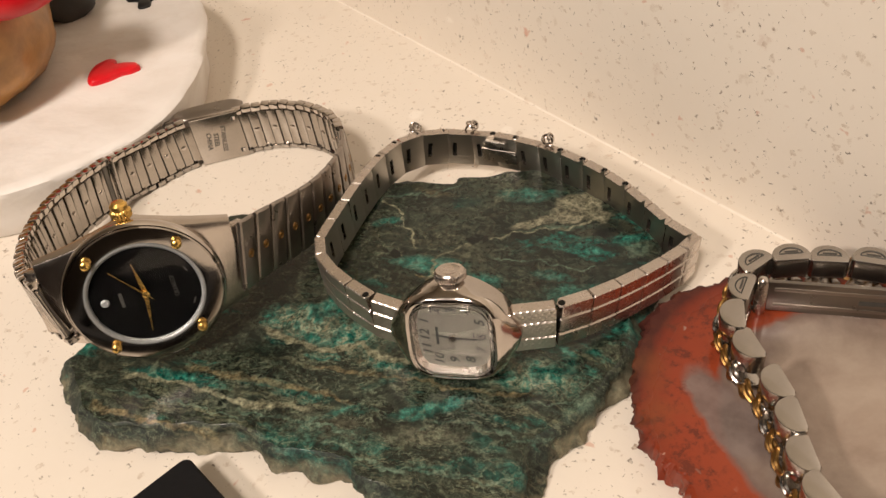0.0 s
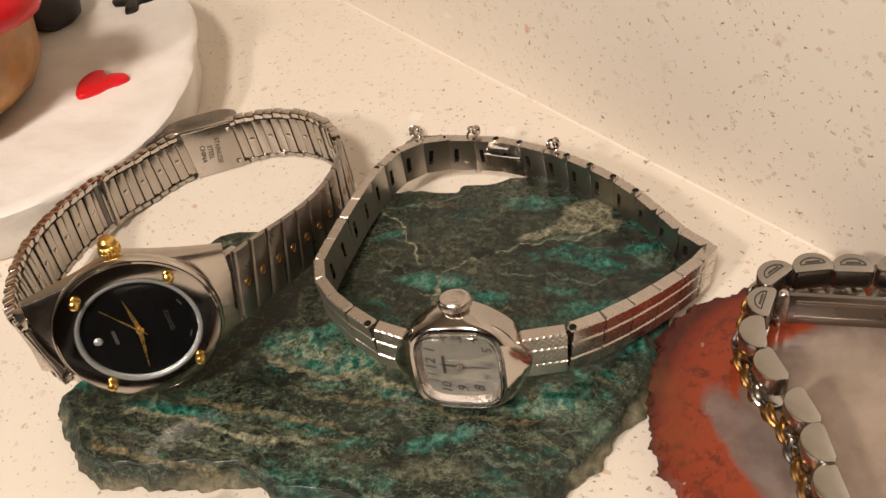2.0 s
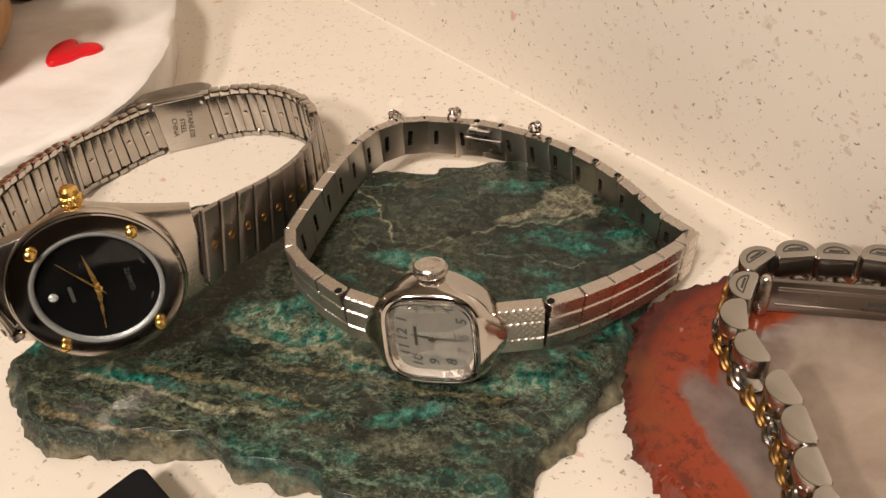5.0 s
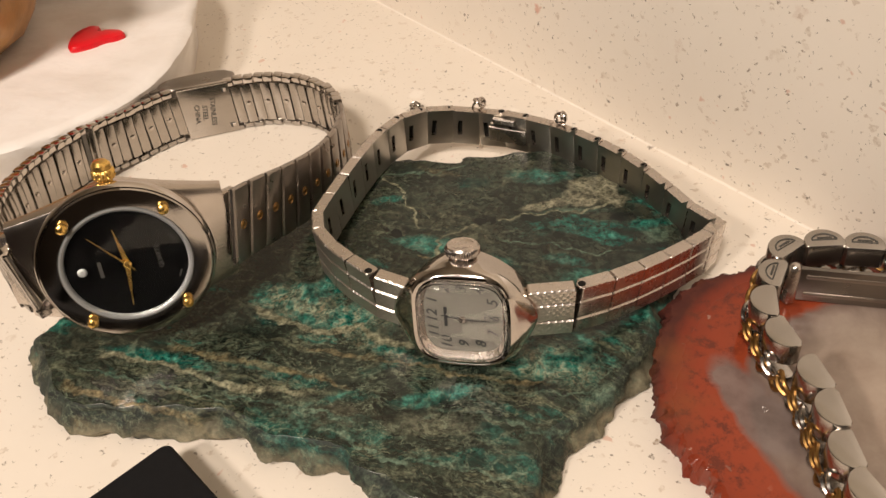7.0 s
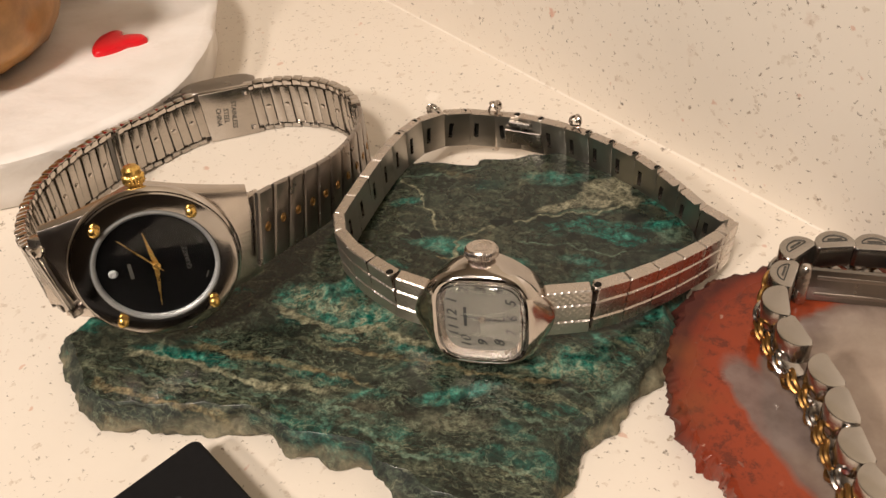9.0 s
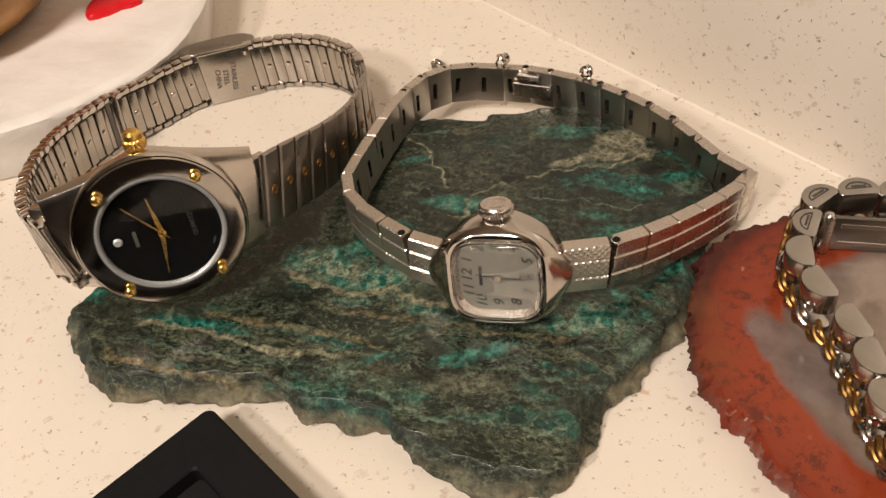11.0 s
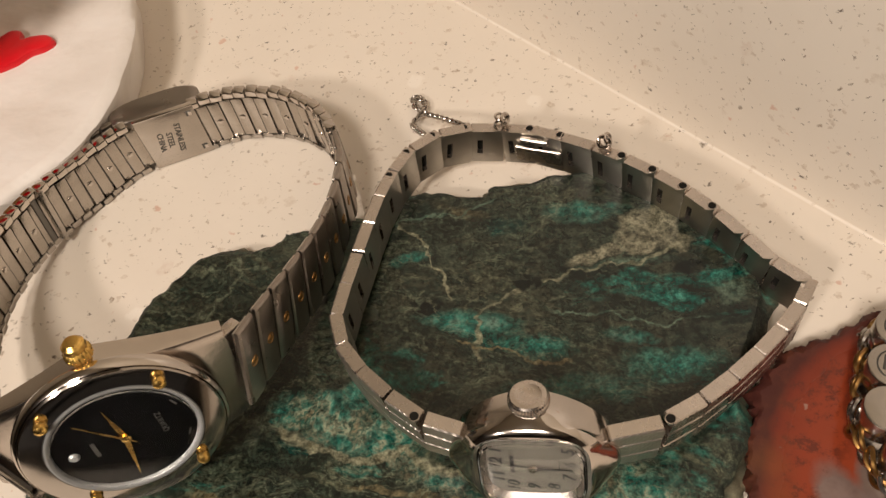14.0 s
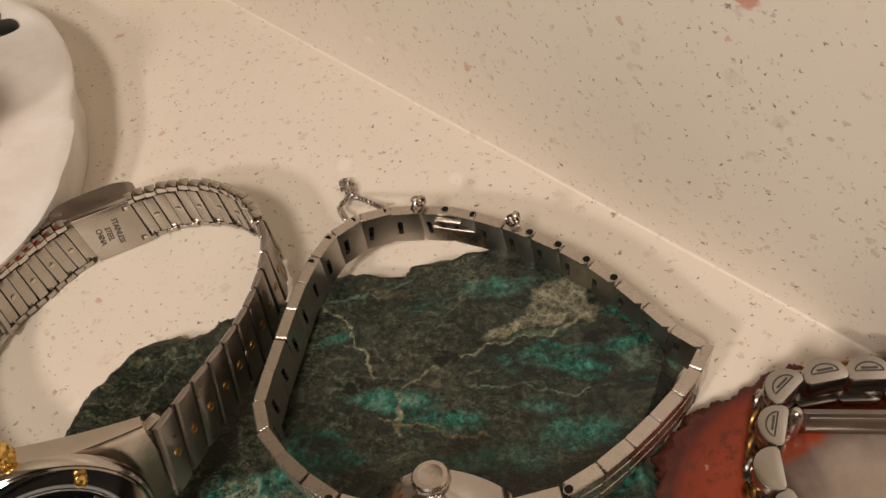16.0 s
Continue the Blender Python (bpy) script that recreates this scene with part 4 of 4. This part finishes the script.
part("bezel", turned(BM, [(12.98, -0.75), (12.95, -0.2), (12.75, 0.0), (11.4, 0.14), (10.1, 0.12), (9.95, -0.1), (9.9, -0.6)], 96), BEZEL, black, "mirror-polished steel bezel")
part("chapter_ring", turned(BM, [(10.0, -0.4), (9.95, 0.16), (9.7, 0.24), (9.4, 0.14), (9.2, -0.1), (9.15, -0.55)], 96), GREYRING, black, "pale grey ring round the dial")
part("dial", turned(BM, [(0, -0.5), (9.5, -0.5), (9.5, -0.58), (0, -0.58)], 64), DIALBLACK, black, "glossy black dial")
c2 = part("crystal", turned(BM, [(9.2, 0.10), (9.1, 0.30), (0, 0.30), (0, 0.14), (9.2, 0.10)], 64), COATED, black, "flat clear crystal")
c2.visible_shadow = False
for a in (49, 131, 229, 311):
    f = BM @ Matrix.Translation((11.3 * math.cos(radians(a)), 11.3 * math.sin(radians(a)), 0.08))
    part("pin", turned(f, [(0.72, 0), (0.86, 0.3), (0.9, 0.7), (0.78, 1.15), (0.45, 1.42), (0, 1.5)], 24), GOLD, black, "round gold pin")
BT = BM @ Matrix(((0, -1, 0, 0), (1, 0, 0, 0), (0, 0, 1, 0), (0, 0, 0, 1)))
part("gem", turned(BT @ Matrix.Translation((0, 6.8, -0.5)), [(0.75, 0), (0.75, 0.15), (0.5, 0.4), (0, 0.42)], 10), GREYRING, black, "tiny white gem marker", smooth=False)
part("lettering", lettering("QUARTZ", 1.05, BT @ Matrix.Translation((0.2, -4.9, -0.47))), PALEINK, black)
pr = box(BT @ Matrix.Translation((-0.2, 4.1, -0.47)), 2.8, 0.55, 0.03)
part("dial_print", pr, PALEINK, black, "small line of pale print")
for x in (-3.6, 3.0):
    part("dial_print", box(BT @ Matrix.Translation((x, -7.4, -0.47)) @ pose(0, 0, 0, 0, 0, x * 7), 1.3, 0.25, 0.03), PALEINK, black)
part("hour_hand", hand(BT, 83, 6.3, 0.95, -0.35), GOLD, black, smooth=False)
part("minute_hand", hand(BT, 277, 7.4, 0.85, -0.22), GOLD, black, smooth=False)
part("second_hand", hand(BT, 51, 7.6, 0.34, -0.08, 0.26), GOLD, black, "thin gold second hand", smooth=False)
part("hand_hub", turned(BT, [(0, 0.05), (0.5, 0.05), (0.65, -0.05), (0.65, -0.4), (0, -0.4)], 24), GOLD, black)
KM = axes(BC + BV * 13.1 - BN * 3.4, BU, -BN)
KM = KM if KM.to_3x3().col[2].dot(BV) > 0 else axes(BC + BV * 13.1 - BN * 3.4, -BU, -BN)
part("crown", lathe(turned(KM, [(0, -0.5), (1.1, -0.5), (1.1, 0.3), (1.5, 0.4), (1.7, 0.7), (1.7, 1.7), (1.45, 2.0)], 144, lambda a: 1 + 0.05 * math.cos(18 * a)), KM, [(1.35, 1.9), (1.5, 2.2), (1.45, 2.8), (1.0, 3.3), (0, 3.45)], 32), GOLD, black, "fluted gold crown")


def shoulder(side):
    """A curved lug that sweeps from the case to the band."""
    bm = bmesh.new()
    rows = []
    for i in range(21):
        t = i / 20
        x = side * 16.4 * t
        half = 12.9 - 4.7 * t - 0.35 * math.sin(math.pi * t)
        zt = -2.1 - 2.3 * t ** 1.5
        zb = -6.3 - 0.3 * t
        arc = [(half - 0.35, zb), (half, zb + 0.35), (half, zt - 0.45), (half - 0.15, zt - 0.15), (half - 0.45, zt), (half - 1.8, zt + 0.1)]
        ring = [(x, -y, z) for y, z in arc] + [(x, y, z) for y, z in reversed(arc)]
        rows.append([bm.verts.new(BM @ Vector(p)) for p in ring])
    for a, b in zip(rows, rows[1:]):
        for k in range(12):
            j = (k + 1) % 12
            bm.faces.new((a[k], a[j], b[j], b[k]))
    bm.faces.new(rows[0]), bm.faces.new(rows[-1][::-1])
    return bm


for sd in (-1, 1):
    part("lug", shoulder(sd), LUGSTEEL, black, "curved steel shoulder", angle=30)
    part("end_piece", box(BM @ Matrix.Translation((sd * 17.0, 0, -6.4)) @ pose(0, 0, 0, 0, 30 * sd, 0), 3.2, 12.6, 1.9, 0.3, 2), SATIN, black)

B_CTRL = [(-29.6, 113.2, 29.6, 13.2), (-27.6, 119, 27.2, 13.2), (-24.2, 128, 23.0, 13.1), (-20.6, 138, 19.2, 13.0), (-18.2, 148.5, 16.4, 13.0), (-18.2, 158.5, 14.2, 12.9), (-21.8, 168.3, 13.2, 12.9),
          (-28.5, 174.0, 13.1, 12.9), (-37.7, 176.2, 13.1, 12.9), (-45, 175.2, 13.1, 12.9), (-57.3, 171.8, 13.2, 12.9), (-66, 165, 13.4, 13.0), (-73, 156.5, 14.6, 13.0), (-77.4, 145, 16.6, 13.0), (-78, 134, 18.6, 13.1),
          (-75, 122.8, 21.2, 13.2), (-68.5, 111, 25.4, 13.2), (-61.0, 103.6, 29.2, 13.2)]
BIN = Vector((-46, 140, 12))
FINE = 78
st = band_points(B_CTRL, FINE)
BROAD, STEP = 11, 2
st = [st[i] for i in range(0, BROAD * STEP, STEP)] + st[BROAD * STEP:]
near = lambda x, y: min(range(len(st)), key=lambda i: (st[i].x - x) ** 2 + (st[i].y - y) ** 2)
FOLD_A, FOLD_B = near(-44.6, 175.2), near(-57.0, 172)
LAP = near(-71.5, 158.5)


def broad_link(m, L, h):
    """A broad outer plate, slightly crowned, with rolled long edges."""
    bm = bmesh.new()
    rows = []
    for x, z in ((-0.455, -0.15), (-0.44, 0.35), (-0.38, 0.62), (-0.15, 0.74), (0.15, 0.74), (0.38, 0.62), (0.44, 0.35), (0.455, -0.15)):
        ring = []
        for y, k in ((-0.5, 0.55), (-0.485, 0.9), (-0.45, 1.0), (0.45, 1.0), (0.485, 0.9), (0.5, 0.55)):
            ring.append(bm.verts.new(m @ Vector((x * L, y * h, z * k if z > 0 else z))))
        rows.append(ring)
    for a, b in zip(rows, rows[1:]):
        for i in range(5):
            bm.faces.new((a[i], a[i + 1], b[i + 1], b[i]))
    bm.faces.new([r[0] for r in rows]), bm.faces.new([r[-1] for r in reversed(rows)])
    bm.faces.new([v for v in rows[0]] + [v for v in reversed(rows[-1])])
    return bm


for i, (a, b) in enumerate(zip(st, st[1:])):
    m, L, h = band_frame(a, b, BIN)
    if FOLD_A <= i < FOLD_B:
        continue
    broad = i < BROAD
    if broad:
        link = part("link", broad_link(m, L, h), BRUSHED, black)
        part("connector", box(m @ Matrix.Translation((L * 0.5, 0, -0.1)), L * 0.42, h * 0.86, 0.5), DARKSTEEL, link, smooth=False)
        part("inner_plate", box(m @ Matrix.Translation((0, 0, -0.45)), L * 0.8, h * 0.94, 0.5, 0.1), STEELGREY, link)
        f = m @ Matrix.Translation((0, 0, 0.70))
        part("rivet", turned(f, [(0.86, 0.0), (0.84, 0.10), (0.70, 0.13), (0.62, 0.04), (0.50, 0.03), (0.42, 0.12), (0, 0.16)], 18), OLDGOLD, link, "worn gold rivet in a ring")
        continue
    deep = 0.12 if i % 2 else -0.10
    link = part("link", box(m @ Matrix.Translation((0, -0.02 * h, -0.35 + deep)), L * 0.90, h * 0.76, 0.8, 0.14, 2), BANDPLATE, black)
    part("outer_plate", box(m @ Matrix.Translation((L * 0.5, 0, 0.6)), L * 0.9, h * 0.76, 0.7, 0.22, 2), STEELGREY, link)
    part("connector", box(m @ Matrix.Translation((L * 0.5, 0, 0.1)), L * 0.6, h * 0.72, 0.4), DARKSTEEL, link, smooth=False)
    lift = 0.10 * math.sin(i * 1.9)
    part("tab", box(m @ Matrix.Translation((L * 0.5, h * 0.445 + lift, 0.0 - deep)), L * 0.94, h * 0.11, 1.9, 0.24, 2), POLISHED, link)
    part("tab", box(m @ Matrix.Translation((L * 0.5, -h * 0.455 + lift, 0.0 - deep)), L * 0.88, h * 0.09, 1.9, 0.2, 2), STEELGREY, link)
    if FOLD_B <= i < LAP:
        part("tongue_plate", box(m @ Matrix.Translation((L * 0.3, 0.1, 2.2)), L * 0.95, h * 0.96, 1.1, 0.25, 2), BRUSHED, link)
    if i % 2 == 0:
        f = m @ Matrix.Translation((0, 0, -0.75 + deep)) @ pose(0, 0, 0, 180, 0, 0)
        part("rivet", turned(f, [(0.55, 0.0), (0.48, 0.22), (0.25, 0.32), (0, 0.33)], 14), POLISHED, link)
# end bar where the band's tongue laps over itself
m, L, h = band_frame(st[LAP], st[LAP + 1], BIN)
part("end_bar", box(m @ Matrix.Translation((0, 0, -1.2)), 0.9, h * 0.98, 1.3, 0.3, 2), STEELGREY, black, "bar at the end of the lapped tongue")
part("end_slot", box(m @ Matrix.Translation((L * 0.75, 0, -0.85)), 1.0, h * 0.8, 0.25, 0.05), DARKSTEEL, black)


def pill(half, thick):
    """Outline of a long plate with rounded ends."""
    return [(half * math.copysign(abs(math.cos(a)) ** 0.6, math.cos(a)), thick * math.copysign(abs(math.sin(a)) ** 0.75, math.sin(a))) for a in (2 * math.pi * i / 40 for i in range(40))]


# folding buckle over the band's ends
bm_, bl_, bh_ = band_frame(st[FOLD_A], st[FOLD_B], BIN)
buckle = part("buckle", box(bm_ @ Matrix.Translation((0, 0, -0.75)), bl_ * 1.0, bh_ * 1.02, 0.8, 0.22, 2), BANDPLATE, black, "flat steel folding buckle")
shell = axes(bm_.translation + bm_.to_3x3().col[2] * 2.5, bm_.to_3x3().col[0], bm_.to_3x3().col[2])
updown = 1 if shell.to_3x3().col[2].z > 0 else -1
rise = sorted((-bh_ * 0.42 * updown, (bh_ * 0.5 - 0.2) * updown))
part("buckle_cover", prism(shell @ Matrix.Translation((-1.2 if shell.to_3x3().col[0].x > 0 else 1.2, 0, 0)), pill(8.6, 2.9), rise[0], rise[1], 0.5), BRUSHED, black, "rounded outer buckle shell")
part("buckle_rail", box(bm_ @ Matrix.Translation((0, bh_ * 0.5 - 0.1, -0.75)), bl_ * 1.0, 0.5, 0.9, 0.2, 2), POLISHED, buckle, "bright folded rail along the buckle")
WR = bm_ @ Matrix.Translation((0, 0, -1.17)) @ pose(0, 0, 0, 0, 180, 0)
for word, x in (("STAINLESS", 0.9), ("STEEL", -0.9), ("CHINA", -2.6)):
    part("lettering", lettering(word, 1.55, WR @ Matrix.Translation((x, -0.3, 0)) @ pose(0, 0, 0, 0, 0, -99), 0.03, 0.02), ENGRAVE, buckle)
for y in (-0.36, 0.36):
    for d, mat in ((0.0, ENGRAVE), (0.22, SATIN)):
        part("stop", box(WR @ Matrix.Translation((bl_ * 0.39 + d, y * bh_, 0.02)), 1.1 - d * 2, 1.1 - d, 0.16 + d, 0.05), mat, buckle)


# ---------------------------------------------------------------- two-tone bracelet on the agate
third = thing("bracelet", (75, 88, 5), "heavy two-tone steel and gold link watch bracelet standing on agate", "bracelet", "watches on the counter")
T_CTRL = [(59.0, 112.8), (65.2, 113.6), (71.4, 112.9), (78.0, 111.4), (84.4, 108.2), (89.6, 103.4), (92.8, 97), (94, 90), (93.2, 83), (90.8, 76.4), (86.8, 70.8), (81.4, 66.2), (75.2, 63.2), (68.6, 61.8), (62.2, 63.4), (58.2, 68.4), (57.4, 74.6), (57.3, 80.8), (56.8, 87.2), (54.2, 94.8), (53.3, 101.0), (56.0, 107.3)]
TC = Vector((76, 89, 0))
half_round = [(3.25 * math.cos(a), -0.6 + 3.1 * math.sin(a)) for a in [math.pi * i / 16 for i in range(17)]] + [(-3.15, -1.2), (-2.6, -1.6), (2.6, -1.6), (3.15, -1.2)]


nT = len(T_CTRL)
for i, p in enumerate(T_CTRL):
    a, b = T_CTRL[i - 1], T_CTRL[(i + 1) % nT]
    d = Vector((b[0] - a[0], b[1] - a[1], 0)).normalized()
    out = Vector((d.y, -d.x, 0))
    if out.dot(Vector((*p, 0)) - TC) < 0:
        out = -out
    ux = out.cross(Vector((0, 0, 1)))
    m = axes((p[0], p[1], 0), -ux, out)
    m = m if m.to_3x3().col[2].z > 0 else axes((p[0], p[1], 0), ux, out)
    wob = 0.25 * math.sin(i * 2.3)
    top = part("link", prism(m, half_round, 9.4, 13.8 + wob, 0.25), STEELGREY, third, "half-round steel end link")
    if i in (0, 1, 2, 3, 4, 5, nT - 1):
        part("maker_mark", sweep(bmesh.new(), [m @ Vector((x * 0.62, -0.1 + y * 0.55, 13.80 + wob)) for x, y in half_round[1:16]], 0.13, 6, True), ENGRAVE, top)
        part("maker_mark", box(m @ Matrix.Translation((0.1, 0.35, 13.8 + wob)), 2.3, 0.35, 0.1), ENGRAVE, top)
    part("link", prism(m, half_round, 5.0, 6.6), STEELGREY, third)
    # gold and steel braid between the rows
    q = T_CTRL[(i + 1) % nT]
    step = Vector((q[0] - p[0], q[1] - p[1], 0))
    for k in range(4):
        c = Vector((p[0], p[1], 0)) + step * (k / 4) + out * (2.5 + 0.3 * (k % 2)) + Vector((0, 0, 8.2 + (0.95 if k % 2 else -0.95)))
        f = axes(c, step.normalized(), Vector((0, 0, 1)))
        f = f @ pose(0, 0, 0, 0, 0, 38 if k % 2 else -38)
        pts = [f @ Vector((1.95 * math.cos(t), 1.0 * math.sin(t), 0.35 * math.cos(2 * t))) for t in (2 * math.pi * s / 16 for s in range(16))]
        part("braid_link", sweep(bmesh.new(), pts, 0.36, 6, True), OLDGOLD if (k + i) % 3 else STEELGREY, third)
# folding clasp plate inside the loop
plate = band_frame(Vector((59.8, 109.0, 12.8, 7.4)), Vector((89, 103.0, 12.8, 7.4)), Vector((76, 60, 9)))[0]
pl = part("clasp_plate", box(plate, 29, 7.0, 0.8, 0.2, 2), CLASPSTEEL, third, "long steel clasp plate with pressed grooves")
for y in (1.9, -1.9):
    part("groove", box(plate @ Matrix.Translation((0.5, y, -0.42)), 25, 0.8, 0.35, 0.15, 2), BRUSHED, pl)
part("stamping", box(plate @ Matrix.Translation((-4.5, 0.0, -0.42)), 8.0, 1.0, 0.06), ENGRAVE, pl, "worn line of stamped letters")
part("hinge", turned(axes((59.6, 108.6, 5.6), (1, 0, 0), (0, 1, 0)), [(0, 0), (1.1, 0), (1.1, 6.6), (0.9, 7.6), (0.5, 8.0), (0, 8.1)], 20), SATIN, third)


# ---------------------------------------------------------------- white plaque with its painted shapes
plaque = thing("plaque", (-110, 203, 0), "round white painted plaster plaque with raised card-suit shapes", "plaque")
disc = [(-58.0, 205), (-57.6, 190), (-59.6, 176), (-65.0, 165.5), (-74.5, 156.4), (-88, 148.8), (-104, 144.6), (-122, 145.6), (-140, 155), (-155, 175), (-160, 203), (-154, 232), (-137, 252), (-116, 259), (-92, 255), (-74, 241), (-63.0, 224)]
body = slab(disc, 9, [(0, 5.6, 0.6), (1.0, 4.8, 1), (5, 4.2, 1), (9, 3.0, 1), (12.6, 1.3, 1), (14.0, 1.1, 1), (14.8, 1.9, 0.8), (15.0, 3.4, 0.5)], 0.8, 0.05, 5.0)
part("rim", body[0], PLASTER, plaque, angle=50)
part("face", body[1], PLASTER, plaque, smooth=False)


def puffed(outline, z0, height):
    """A small domed shape over an outline."""
    pts = spline([Vector((*p, 0)) for p in outline], 6)
    c = sum(pts, Vector()) / len(pts)
    bm = bmesh.new()
    rings = []
    for k, z in ((1.0, -0.3), (1.0, 0.35), (0.93, 0.72), (0.75, 0.93), (0.45, 1.0)):
        rings.append([bm.verts.new(Vector((c.x + (p.x - c.x) * k, c.y + (p.y - c.y) * k, z0 + height * z))) for p in pts])
    n = len(pts)
    for a, b in zip(rings, rings[1:]):
        for i in range(n):
            bm.faces.new((a[i], a[(i + 1) % n], b[(i + 1) % n], b[i]))
    bm.faces.new(rings[-1])
    return bm


part("heart", puffed([(-84.6, 187.6), (-86.4, 191), (-86.0, 195.5), (-83.4, 198.2), (-80.8, 197.6), (-80.0, 195.0), (-77.5, 195.6), (-74.6, 195.2), (-73.4, 193.2), (-75.2, 191.6), (-77.8, 190.8), (-80.4, 188.8)], 15.0, 1.6), REDPAINT, plaque, "glossy red raised heart")
part("club", puffed([(-89, 233.5), (-87, 235.8), (-84.8, 235.2), (-84.2, 238.6), (-81.5, 238.8), (-80.6, 235.6), (-77.2, 234.8), (-75.6, 231.8), (-78.2, 230.2), (-80.2, 229.6), (-80.0, 226.2), (-83, 225.4), (-84.2, 229.4), (-87.5, 230.4)], 15.0, 1.2), BLACKPAINT, plaque, "black raised club shape")

figure = bmesh.new()
bmesh.ops.create_icosphere(figure, subdivisions=4, radius=1.0)
for v in figure.verts:
    p = v.co.copy()
    n = noise.fractal(p * 1.6 + Vector((4, 1, 2)), 1.0, 2.0, 4) * 0.10
    r = 1 + n
    v.co = Vector((-110 + 18.5 * p.x * r * (1.0 - 0.12 * p.z), 191.5 + 30 * p.y * r, 33 + 18.6 * p.z * r))
tagged(make("clay_ornament", figure, OCHRE, angle=60), "rounded ochre glazed clay ornament standing on white plaque", "ornament")
hat = bmesh.new()
bmesh.ops.create_icosphere(hat, subdivisions=3, radius=1.0)
for v in hat.verts:
    p = v.co
    v.co = Vector((-90.8 + 13 * p.x, 183.2 + 12 * p.y, 46 + 8 * max(p.z, -0.6)))
tagged(make("red_cap", hat, REDPAINT), "small red glazed cap on the ochre ornament", "ornament")
rock = bmesh.new()
bmesh.ops.create_icosphere(rock, subdivisions=3, radius=1.0)
for v in rock.verts:
    p = v.co.copy()
    r = 1 + noise.fractal(p * 1.2 + Vector((1, 7, 2)), 1.0, 2.0, 3) * 0.22
    v.co = Vector((-104 + 9 * p.x * r, 228 + 8 * p.y * r, 20 + 9 * max(p.z, -0.6) * r))
tagged(make("clay_lump", rock, CHARCOAL, angle=60), "charcoal grey painted clay lump on white plaque", "ornament")


# ---------------------------------------------------------------- black box in the foreground
BOXC = Vector((-38.2, 84.6, 0))
BOXM = axes(BOXC, (1, -1, 0), (1, 1, 0))
BOXTOP = 6.0
tray = thing("jewellery_box", (-35, 49, 0), "small open black card box with dark recess", "box")
bm = bmesh.new()
loops = []
for x0, x1, z, r in ((0, 44, 0, 1.5), (0, 44, BOXTOP - 0.5, 1.5), (0.4, 43.6, BOXTOP, 1.5), (7.2, 36.8, BOXTOP, 1.0), (7.5, 36.5, BOXTOP - 0.4, 1.0), (7.5, 36.5, 1.0, 1.0)):
    loop = []
    for cx, cy, a0 in ((x1 - r, -x0 - r, 0), (x0 + r, -x0 - r, 90), (x0 + r, -x1 + r, 180), (x1 - r, -x1 + r, 270)):
        for i in range(5):
            a = radians(a0 + 22.5 * i)
            loop.append(bm.verts.new(BOXM @ Vector((cx + r * math.cos(a), cy + r * math.sin(a), z))))
    loops.append(loop)
for a, b in zip(loops, loops[1:]):
    for i in range(20):
        bm.faces.new((a[i], a[(i + 1) % 20], b[(i + 1) % 20], b[i]))
part("rim", bm, BLACKCARD, tray)
part("lining", box(BOXM @ Matrix.Translation((22, -22, 1.5)), 29.4, 29.4, 2.6), VELVET, tray, smooth=False)
